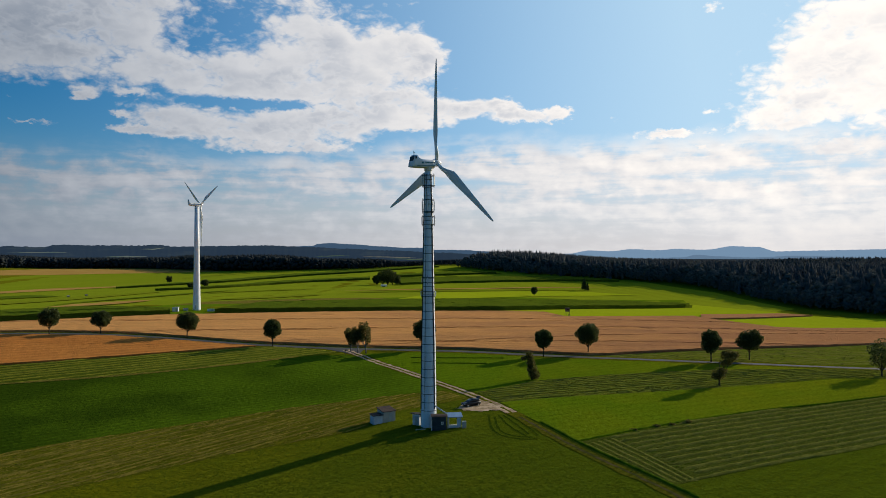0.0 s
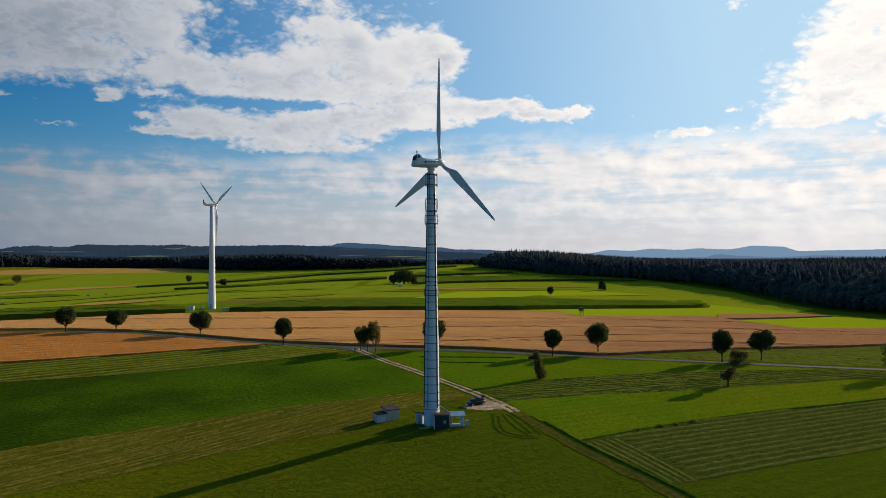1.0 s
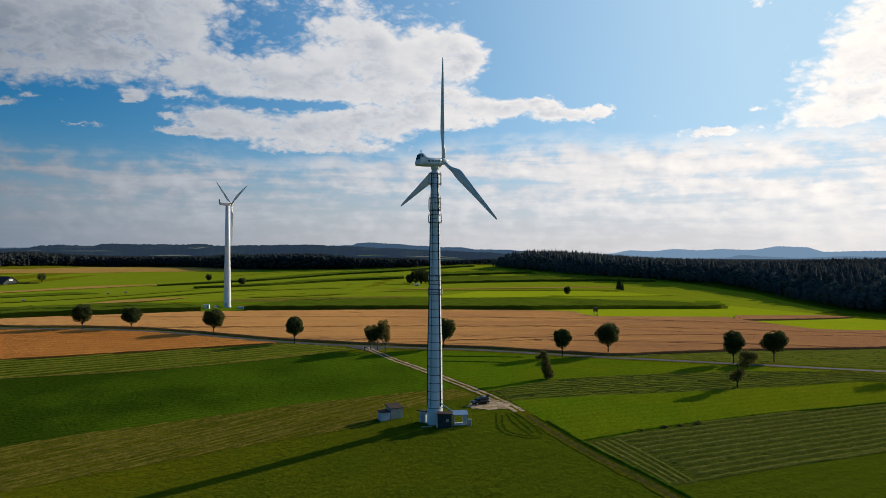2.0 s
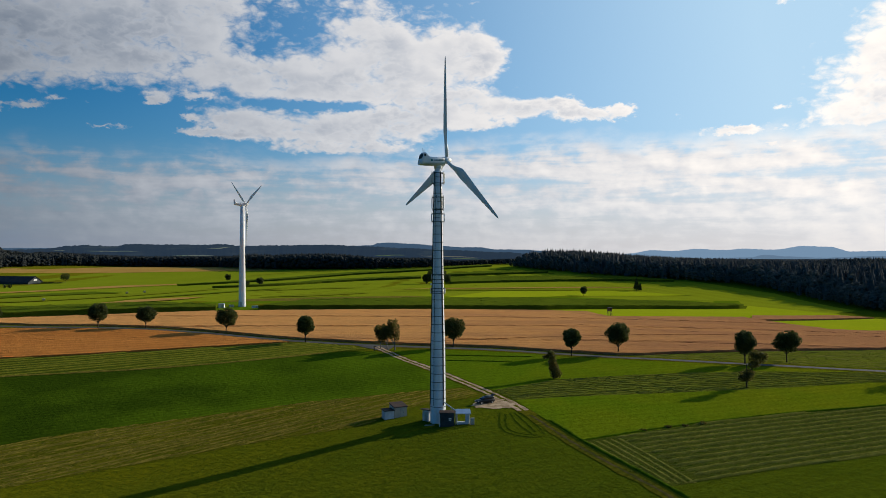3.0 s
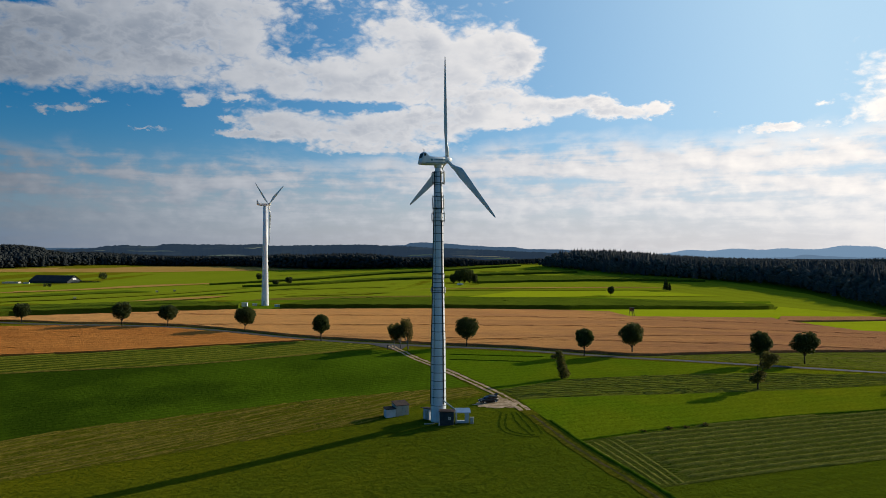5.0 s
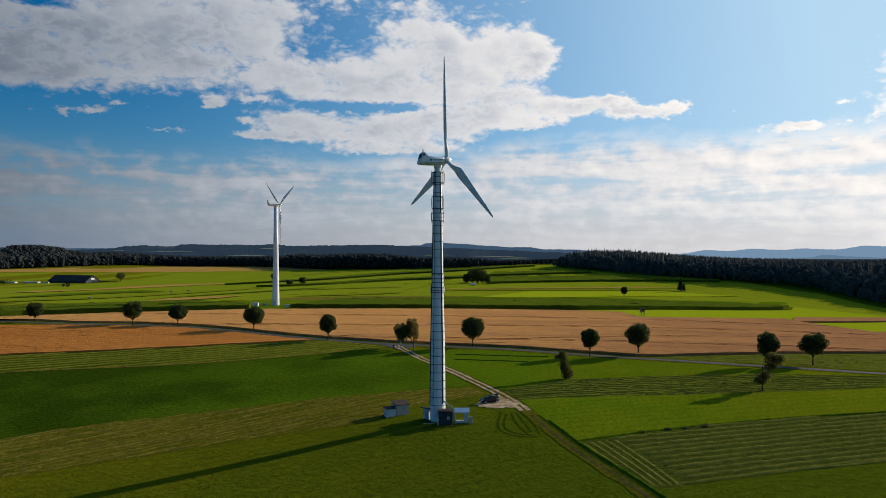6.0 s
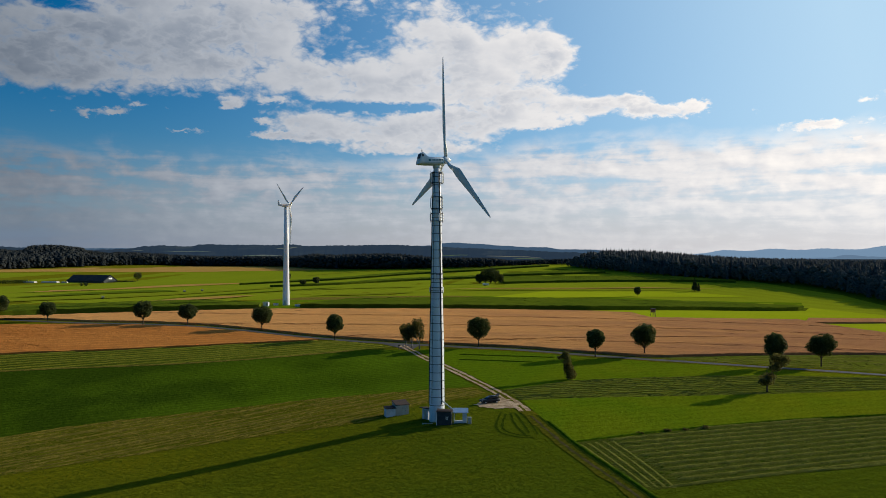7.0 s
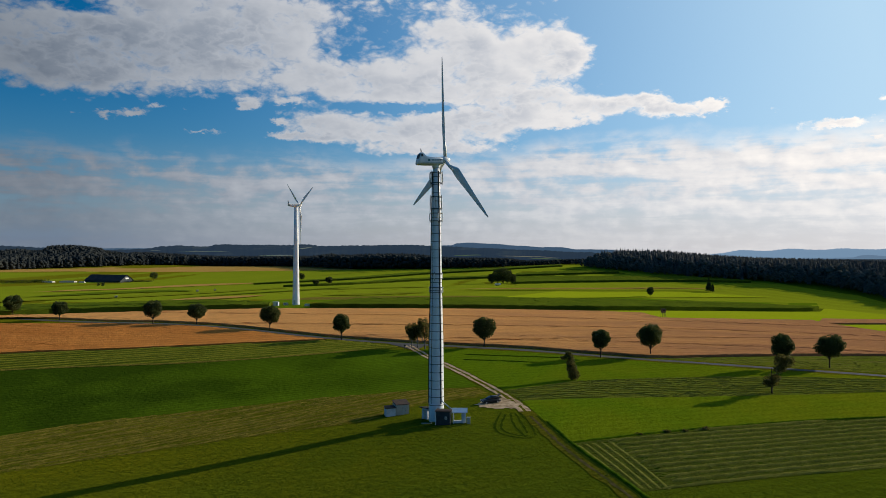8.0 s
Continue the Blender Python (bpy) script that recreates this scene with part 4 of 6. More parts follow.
for mat, low_edge, high_edge in (
        ("hill_field", [(-31.4, 0.10), (-30.0, 0.08), (-28.6, 0.05), (-27.6, 0.07)], [(-31.4, 0.17), (-30.0, 0.16), (-28.6, 0.19), (-27.6, 0.16)]),
        ("hill_field", [(-33.2, 0.14), (-32.4, 0.12)], [(-33.2, 0.19), (-32.4, 0.20)]),
        ("hill_field", [(-25.4, -0.30), (-24.0, -0.30), (-22.4, -0.30)], [(-25.4, -0.14), (-24.0, -0.08), (-22.4, -0.10)]),
        ("hill_field", [(-22.9, 0.30), (-22.0, 0.26), (-21.2, 0.42)], [(-22.9, 0.40), (-22.0, 0.44), (-21.2, 0.50)]),
        ("hill_meadow", [(-10.3, -0.26), (-9.0, -0.24), (-7.6, -0.20)], [(-10.3, -0.18), (-9.0, -0.12), (-7.6, -0.12)]),
        ("hill_stubble", [(-6.6, -0.30), (-4.6, -0.34), (-2.8, -0.38), (-1.6, -0.44)], [(-6.6, -0.19), (-4.6, -0.20), (-2.8, -0.28), (-1.6, -0.40)]),
        ("hill_meadow", [(-4.4, -0.46), (-2.8, -0.52), (-1.4, -0.56)], [(-4.4, -0.35), (-2.8, -0.39), (-1.4, -0.46)])):
    n = 16
    rows = []
    for edge in (low_edge, high_edge):
        ways = np.linspace(edge[0][0], edge[-1][0], n)
        sag = 0.0 if edge is high_edge else 1.0
        row = []
        for i, w in enumerate(ways):
            lo, hi = (float(np.interp(w, [e[0] for e in q], [e[1] for e in q])) for q in (low_edge, high_edge))
            thin = (0.75 + 0.5 * noise.noise(Vector((float(w) * 3.0, sag * 7.0, 1.0)))) * min(1.0, 0.1 + i / 4, 0.1 + (n - 1 - i) / 4)
            mid_rise = (lo + hi) / 2 + 0.02 * noise.noise(Vector((float(w) * 1.7, 3.0, 2.0)))
            row.append(slope_spot(float(w), mid_rise + (hi - lo) * thin * (0.26 if sag == 0.0 else -0.26)))
        rows.append(row)
    patch = from_arrays("backdrop_hill_field", rows[0] + rows[1], [(i, i + 1, n + i + 1, n + i) for i in range(n - 1)], mat)
    tagged(patch, "small pale field lying on a far wooded slope", "field", kind="structure")
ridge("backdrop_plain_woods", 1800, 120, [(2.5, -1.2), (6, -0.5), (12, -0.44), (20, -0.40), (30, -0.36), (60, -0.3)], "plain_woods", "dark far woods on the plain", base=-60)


def conifer_proto(rng, layers=6, spikes=8):
    """A jagged spruce of unit height: stacked ragged skirts."""
    V, T = [], []
    for l in range(layers):
        z0 = 0.08 + 0.78 * l / layers
        z1 = min(1.0, z0 + 0.26)
        r = 0.175 * (1 - l / layers) ** 0.8 + 0.022
        c = len(V)
        V.append((0, 0, z1))
        for i in range(spikes * 2):
            a = math.pi * i / spikes + rng.uniform(-0.15, 0.15)
            q = r * (1.0 if i % 2 == 0 else 0.5) * rng.uniform(0.75, 1.15)
            V.append((q * math.cos(a), q * math.sin(a), z0 + rng.uniform(-0.03, 0.03) + (0.05 if i % 2 else 0)))
        for i in range(spikes * 2):
            T.append((c, c + 1 + i, c + 1 + (i + 1) % (spikes * 2)))
    return np.array(V), np.array(T)


def broad_proto(rng, cards=700, wide=0.23, heads=11, leaf=0.030):
    """A round-headed tree of unit height: several lumpy heads of leaf clumps over one another."""
    V, T = [], []
    for h in range(heads):
        bm = bmesh.new()
        bmesh.ops.create_icosphere(bm, subdivisions=1, radius=1.0)
        u = (h + 0.5) / heads
        a, rr = h * 2.4 + rng.uniform(-0.4, 0.4), wide * 0.62 * math.sin(math.pi * min(0.95, u * 0.85 + 0.12))
        size = wide * rng.uniform(0.42, 0.62)
        c = Vector((rr * math.cos(a), rr * math.sin(a), 0.22 + 0.66 * u))
        off = Vector((rng.uniform(0, 50), rng.uniform(0, 50), 0))
        k = len(V)
        for v in bm.verts:
            q = v.co * (1 + noise.noise(v.co * 2.2 + off) * 0.45)
            V.append((c.x + q.x * size, c.y + q.y * size, min(1.0, c.z + q.z * size * 0.85)))
        T += [tuple(k + v.index for v in f.verts) for f in bm.faces]
        bm.free()
    n0 = len(V)
    for _ in range(cards):
        p = Vector(V[rng.randrange(n0)]) + Vector((rng.uniform(-1, 1), rng.uniform(-1, 1), rng.uniform(-1, 1))) * leaf * 1.3
        c = len(V)
        for _k in range(3):
            d = Vector((rng.gauss(0, 1), rng.gauss(0, 1), rng.gauss(0, 1))).normalized() * rng.uniform(0.6, 1.4) * leaf
            V.append(tuple(p + d))
        T.append((c, c + 1, c + 2))
    return np.array(V), np.array(T)


_pr = random.Random(11)
CONIFERS = [conifer_proto(_pr) for _ in range(6)]
CONIFERS_LIGHT = [conifer_proto(_pr, 5, 6) for _ in range(4)]
BROADS = [broad_proto(_pr) for _ in range(6)]
BROADS_LIGHT = [broad_proto(_pr, 60, 0.36, 7, 0.045) for _ in range(4)]


def plant_wood(name, spots, mats, label):
    """One joined wood: spots are (x, y, tall, kind, material index)."""
    VV, TT, MI, base = [], [], [], 0
    rng = random.Random(5)
    for x, y, tall, kind, mi in spots:
        V, T = rng.choice(kind)
        a, w = rng.uniform(0, 6.28), tall * rng.uniform(0.85, 1.2)
        c, s = math.cos(a), math.sin(a)
        P = np.stack([x + (V[:, 0] * c - V[:, 1] * s) * w, y + (V[:, 0] * s + V[:, 1] * c) * w, V[:, 2] * tall + height(x, y) - 0.3], 1)
        VV.append(P)
        TT.append(T + base)
        MI += [mi] * len(T)
        base += len(V)
    me = bpy.data.meshes.new(name)
    me.from_pydata(np.concatenate(VV).tolist(), [], np.concatenate(TT).tolist())
    for m in mats:
        me.materials.append(M[m])
    me.polygons.foreach_set("material_index", MI)
    me.polygons.foreach_set("use_smooth", [True] * len(MI))
    return tagged(new(name, me), label, "woods", kind="stuff")


def inside(x, y, poly):
    hit = False
    for (x0, y0), (x1, y1) in zip(poly, poly[1:] + poly[:1]):
        if (y0 > y) != (y1 > y) and x < (x1 - x0) * (y - y0) / (y1 - y0) + x0:
            hit = not hit
    return hit


def scatter(poly, gap, seed):
    rng = random.Random(seed)
    px, py = [p[0] for p in poly], [p[1] for p in poly]
    y = min(py)
    while y < max(py):
        x = min(px)
        while x < max(px):
            q = (x + rng.uniform(-0.45, 0.45) * gap, y + rng.uniform(-0.45, 0.45) * gap)
            if inside(*q, poly):
                yield q
            x += gap
        y += gap


WOOD_LEFT = [(-1500, 700), (-1090, 935), (-1075, 1043), (-1074, 1127), (-1058, 1190), (-985, 1395), (-915, 1465), (-690, 1430), (-800, 1750), (-1300, 1850), (-1700, 1300)]
WOOD_CENTRE = [(-1130, 1640), (-900, 1480), (-690, 1420), (-462, 1124), (-390, 1034), (-325, 985), (-262, 953), (-201, 910), (-174, 899), (-131, 850), (-87, 816), (-49, 835), (-4, 851), (50, 835), (110, 850), (60, 960), (-200, 1150), (-400, 1400), (-800, 1750)]
def crowns(ways, rises):
    """A limit for the crowns over sea level: bearings and rises, in degrees, of the wooded skyline."""
    def top(x, y):
        way = math.degrees(math.atan2(x - 15, y + 139))
        return 32 + math.hypot(x - 15, y + 139) * math.tan(radians(float(np.interp(way, ways, rises))))
    return top


edge_top = crowns((0, 3.4, 6.5, 11, 16, 26), (0.40, 0.50, 0.34, -0.07, -0.34, -0.42))
centre_top = crowns((-21.2, -19.7, -18.1, -16.1, -14.0, -12.4, -10.3, -6.9, -5.3, -3.8, -2.2), (-0.1, 0.12, 0.0, 0.12, 0.13, 0.05, -0.19, -0.22, -0.27, -0.5, -0.7))
left_top = crowns((-42.8, -41.8, -40.7, -40.0, -39.7, -38.0, -36.3, -36.0, -35.3, -34.0, -31.9, -29.8, -27.6, -25.7), (0.6, 0.55, 0.3, 0.3, 0.64, 0.70, 0.47, 0.1, -0.03, 0.18, 0.15, 0.02, -0.14, -0.33))


def wood_spots(poly, gap, seed, lo, hi, kinds, top=None, spruces=0.78, rim=0.0):
    """Spots for a wood. top: crowns end below that height; rim: a belt of low broadleaf trees along the edge."""
    r = random.Random(seed)
    for x, y in scatter(poly, gap, seed):
        con, bro = kinds
        tall = r.uniform(lo, hi) * (1 + 0.16 * noise.noise(Vector((x * 0.03, y * 0.03, seed))))
        share = spruces + 0.35 * noise.noise(Vector((x * 0.016, y * 0.016, seed + 4)))
        if rim:
            d = float(wood_depth(np.array([x]), np.array([y]))[0])
            if d < rim:
                share -= 0.55
                tall *= 0.55 + 0.4 * d / rim
            if d > 60:
                share -= 0.16
            if d > 150:
                con, bro = LIGHT
        if top:
            tall = min(tall, max(9, (top(x, y) - height(x, y)) * r.uniform(0.86, 1.03)))
        if r.random() < share:
            yield x, y, tall, con, 0
        else:
            yield x, y, tall * 0.86, bro, 1


NEAR, LIGHT = (CONIFERS, BROADS), (CONIFERS_LIGHT, BROADS_LIGHT)
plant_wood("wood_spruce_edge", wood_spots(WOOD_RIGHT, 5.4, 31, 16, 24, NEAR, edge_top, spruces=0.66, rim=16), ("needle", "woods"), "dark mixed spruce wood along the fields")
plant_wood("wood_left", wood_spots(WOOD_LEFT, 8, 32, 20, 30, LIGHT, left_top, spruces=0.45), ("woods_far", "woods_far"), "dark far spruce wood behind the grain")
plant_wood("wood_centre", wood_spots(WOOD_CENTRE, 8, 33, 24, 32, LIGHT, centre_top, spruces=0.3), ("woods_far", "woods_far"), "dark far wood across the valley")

# ---- trees ----
def leaf_cloud(rng, lumps, leaf, count):
    """Leaves as small bent quads spread over overlapping lumps (x, y, z, rx, ry, rz)."""
    V, T = [], []
    vol = [(l[3] * l[4] * l[5]) ** 0.7 for l in lumps]
    for _ in range(count):
        l = rng.choices(lumps, vol)[0]
        d = Vector((rng.gauss(0, 1), rng.gauss(0, 1), rng.gauss(0, 1))).normalized()
        k = rng.uniform(0.55, 1.0) if rng.random() < 0.8 else rng.uniform(0.2, 0.6)
        p = Vector((l[0] + d.x * l[3] * k, l[1] + d.y * l[4] * k, l[2] + d.z * l[5] * k))
        a = Vector((rng.gauss(0, 1), rng.gauss(0, 1), rng.gauss(0, 0.7))).normalized()
        b = a.cross(Vector((rng.gauss(0, 1), rng.gauss(0, 1), rng.gauss(0, 1)))).normalized()
        s = leaf * rng.uniform(0.6, 1.3)
        c = len(V)
        V += [tuple(p - a * s), tuple(p + b * s * 0.6), tuple(p + a * s), tuple(p - b * s * 0.6)]
        T.append((c, c + 1, c + 2, c + 3))
    return V, T


def limb_mesh(rng, base, tips, r0):
    bm = bmesh.new()
    for tip in tips:
        a, b = Vector(base), Vector(tip)
        mid = (a + b) / 2 + Vector((rng.uniform(-0.2, 0.2), rng.uniform(-0.2, 0.2), rng.uniform(0, 0.3)))
        rod(bm, a, mid, r0, r0 * 0.65, 6)
        rod(bm, mid, b, r0 * 0.65, r0 * 0.25, 5)
    return bm


def tree(name, x, y, tall, crown_w, trunk_h, label, seed, leaf_mat="leaf", bark="bark", leaf=0.23, count=7500, lean=(0, 0), squat=1.0, gaps=0.0, masses=()):
    """A broadleaf tree: tapered trunk, limbs, and a crown of many leaves over uneven lumps."""
    rng = random.Random(seed)
    t = thing(name, x, y, turn=rng.uniform(0, 360), label=label, category="tree")
    lx, ly = lean
    ch = tall - trunk_h
    bm = bmesh.new()
    cur, r = Vector((0, 0, -0.3)), max(0.12, tall * 0.019)
    top = Vector((lx * 0.6, ly * 0.6, trunk_h + ch * 0.55))
    loft_pts = []
    for i in range(6):
        k = i / 5
        c = cur.lerp(top, k) + Vector((rng.uniform(-0.06, 0.06), rng.uniform(-0.06, 0.06), 0))
        loft_pts.append([(c.x + r * (1.25 - 0.9 * k) * math.cos(q * math.pi / 4), c.y + r * (1.25 - 0.9 * k) * math.sin(q * math.pi / 4), c.z) for q in range(8)])
    part("trunk", loft(bm, loft_pts), bark, t, smooth=True)
    lumps, tips = [], []
    cw = crown_w / 2
    cz = trunk_h + ch * 0.5
    lumps.append((lx, ly, cz, cw * 0.84, cw * 0.84, ch * 0.47))
    n = 14
    for i in range(n):
        a = i * 2.4 + rng.uniform(-0.3, 0.3)
        u = -0.85 + 1.7 * (i + 0.5) / n
        rr = cw * 0.60 * math.sqrt(max(0.05, 1 - u * u)) * rng.uniform(0.85, 1.1)
        s = rng.uniform(0.28, 0.42)
        p = (lx + rr * math.cos(a), ly + rr * math.sin(a), cz + u * ch * 0.37 * squat)
        lumps.append((*p, cw * s, cw * s, ch * 0.5 * s))
        tips.append(p)
    if gaps:
        lumps = [lumps[0][:3] + tuple(v * 0.6 for v in lumps[0][3:])] + [l for l in lumps[1:] if rng.random() > gaps]
    if masses:
        lumps, tips = list(masses), [m[:3] for m in masses]
    V, T = leaf_cloud(rng, lumps, leaf, count)
    from_arrays("crown", V, T, leaf_mat, t)
    part("limbs", limb_mesh(rng, (lx * 0.3, ly * 0.3, trunk_h * 0.8), tips[:7], r * 0.45), bark, t)
    return t


def upright(t):
    """Undo the random turn of a tree whose lean is known."""
    t.matrix_basis = Matrix.Translation(t.matrix_basis.translation)
    return t


LANE = "dark round-crowned lime tree standing beside the lane"
for k, (x, y, tall, w, th) in enumerate((
        (-193.5, 108.4, 8.6, 8.0, 2.6), (-169.5, 105, 7.4, 6.6, 2.4), (-131.8, 108, 9.2, 8.0, 2.8), (-115.9, 111.7, 8.0, 7.4, 2.5), (-84.6, 108, 8.8, 9.0, 2.7),
        (-51.9, 92.8, 8.9, 6.4, 3.0), (-3.1, 88.6, 9.5, 8.2, 2.8), (32.6, 74.6, 8.1, 5.7, 2.9), (46.8, 79.6, 9.6, 7.8, 3.0), (79.2, 66.6, 9.3, 5.9, 2.8), (92.2, 71.5, 8.8, 7.7, 3.2))):
    tagged(tree("lime_tree", x, y, tall + 0.3, w * 1.02, th * 0.82, LANE, 100 + k, lean=(0.5, 0) if k == 7 else (0, 0)), group="trees along the lane")
for k, (x, y, tall, w) in enumerate(((-25.6, 84.5, 7.8, 5.2), (-23.2, 82.2, 8.4, 5.2), (-20.6, 81.6, 10.2, 5.4))):
    tagged(tree("birch_tree", x, y, tall, w, 2.0, "slender birch with loose pale green drooping crown", 140 + k, "leaf_pale", "birch_bark", 0.22, 2600, (0.5 * k - 0.3, 0), gaps=0.2), group="birches at the junction")
upright(tree("young_tree", 25.0, 41.6, 6.9, 3.6, 0.3, "narrow leaning young tree in the meadow", 150, "leaf_pale", leaf=0.2, count=2600,
             masses=((0.6, 0, 1.3, 1.6, 1.5, 1.3), (0.1, 0, 2.7, 1.4, 1.4, 1.3), (-0.2, 0, 4.2, 1.1, 1.2, 1.2), (-0.5, 0, 5.6, 1.3, 1.0, 0.9), (-1.9, 0, 5.4, 0.8, 0.7, 0.6), (-0.7, 0, 6.4, 0.9, 0.8, 0.6))))
upright(tree("young_tree", 68.9, 33.8, 9.2, 5.0, 1.1, "double-crowned young tree, bushy below and airy above", 151, "leaf_pale", leaf=0.2, count=3000,
             masses=((0, 0, 2.9, 1.8, 1.7, 1.5), (0.9, 0.2, 3.4, 1.2, 1.2, 1.0), (-0.6, 0, 2.2, 1.3, 1.2, 0.9), (1.6, 0, 5.4, 1.5, 1.5, 1.0), (2.6, 0.2, 6.8, 2.2, 2.0, 1.5), (3.6, 0, 7.4, 1.3, 1.3, 1.0), (1.8, 0, 7.8, 1.4, 1.4, 1.0))))
tree("willow_tree", 116.2, 47.5, 10.5, 7.5, 1.4, "bushy dark tree by the meadow edge", 153, "leaf", count=2400)
for k, (x, y, tall, w) in enumerate(((-568.9, 778, 14, 14), (-303, 669, 10, 8), (-212.6, 516, 8.5, 8), (-222, 506, 6, 7), (76.7, 443, 8.2, 6.5))):
    tree("field_tree", x, y, tall, w, tall * 0.2, "lone dark broadleaf tree in far grassland", 160 + k, leaf=0.5, count=1300)
for k, (x, y, tall, w) in enumerate(((-58, 528, 9, 8), (-53, 531, 13.5, 10), (-48, 533, 15.5, 10), (-44, 536, 12.5, 9), (-40, 539, 9, 7))):
    tagged(tree("field_tree", x, y, tall * 1.06, w * 1.2, 0.5, "dark tree in a far field copse", 170 + k, leaf=0.55, count=1600), group="trees of the copse")

def spruce(x, y, tall, label, seed):
    t = thing("spruce_tree", x, y, label=label, category="tree")
    rng = random.Random(seed)
    V, T = conifer_proto(rng, 11, 10)
    from_arrays("crown", [(a * tall * 1.5, b * tall * 1.5, c * tall) for a, b, c in V.tolist()], [tuple(f) for f in T.tolist()], "leaf", t)
    part("trunk", rod(bmesh.new(), (0, 0, -0.3), (0, 0, tall * 0.9), tall * 0.02, 0.05), "bark", t)


spruce(131.6, 517, 12.5, "lone dark spruce in far grassland", 181)
spruce(135.0, 519, 7.5, "small dark spruce beside a taller one", 182)

# ---- wind turbines ----
def blade(length, mat, parent, m, mirror=1):
    """One tapered, twisted blade along +z from the hub."""
    secs = []
    for s, chord, thick, twist, sweep in ((0.0, 0.70, 1.0, 0, 0), (0.09, 0.76, 1.0, 8, 0), (0.15, 0.98, 0.75, 15, 0.02), (0.20, 1.45, 0.42, 15, 0.08), (0.25, 1.86, 0.27, 13, 0.12), (0.30, 1.88, 0.24, 11, 0.1), (0.4, 1.66, 0.21, 8, 0.08),
                                          (0.6, 1.24, 0.18, 4, 0.02), (0.8, 0.86, 0.16, 1.5, -0.05), (0.94, 0.52, 0.15, 0, -0.1), (0.985, 0.34, 0.15, 0, -0.1), (1.0, 0.07, 0.2, 0, -0.08)):
        ring = []
        for i in range(16):
            a = 2 * math.pi * i / 16
            u = math.cos(a) * chord / 2
            v = math.sin(a) * chord * thick / 2 * (1.0 if thick > 0.9 else (0.55 + 0.45 * math.cos(a)))
            u += (0.18 * chord if thick < 0.9 else 0) + sweep
            c, sn = math.cos(radians(-5 - 0.5 * twist)), math.sin(radians(-5 - 0.5 * twist))
            ring.append((mirror * (u * c - v * sn), u * sn + v * c, 0.5 + s * (length - 0.5)))
        secs.append(ring)
    ob = part("blade", loft(bmesh.new(), secs), mat, parent, smooth=True)
    ob.matrix_basis = m
    return ob


def rotor_parts(t, hub, az, tilt, phase, length, paint, blade_mat):
    """Spinner, hub ring and three blades at hub, a local point; the axis points to az degrees from +x."""
    ax = Matrix.Translation(hub) @ pose(0, 0, 0, 0, 0, az) @ pose(0, 0, 0, 0, -tilt, 0)
    bm = bmesh.new()
    loft(bm, [[(x, r * math.cos(2 * math.pi * i / 24), r * math.sin(2 * math.pi * i / 24)) for i in range(24)]
              for x, r in ((-0.9, 0.66), (-0.3, 0.72), (0.25, 0.68), (0.6, 0.50), (0.9, 0.30), (1.1, 0.10))])
    sp = part("spinner", bm, paint, t, smooth=True)
    sp.matrix_basis = ax
    for k in range(3):
        # phase turns from up towards the right of one who looks along the axis
        blade(length, blade_mat, t, ax @ pose(0, 0, 0, phase + 120 * k, 0, 0) @ pose(0, 0, 0, 0, 0, 90), 1)


def nacelle_mesh(sections):
    """Skin of rounded boxes across x: (x, half width, bottom, top)."""
    secs = []
    for x, w, z0, z1 in sections:
        ring = []
        for i in range(24):
            a = 2 * math.pi * i / 24
            c, s = math.cos(a), math.sin(a)
            k = (abs(c) ** 4 + abs(s) ** 4) ** -0.25
            ring.append((x, w * c * k, (z0 + z1) / 2 + (z1 - z0) / 2 * s * k))
        secs.append(ring)
    return loft(bmesh.new(), secs)


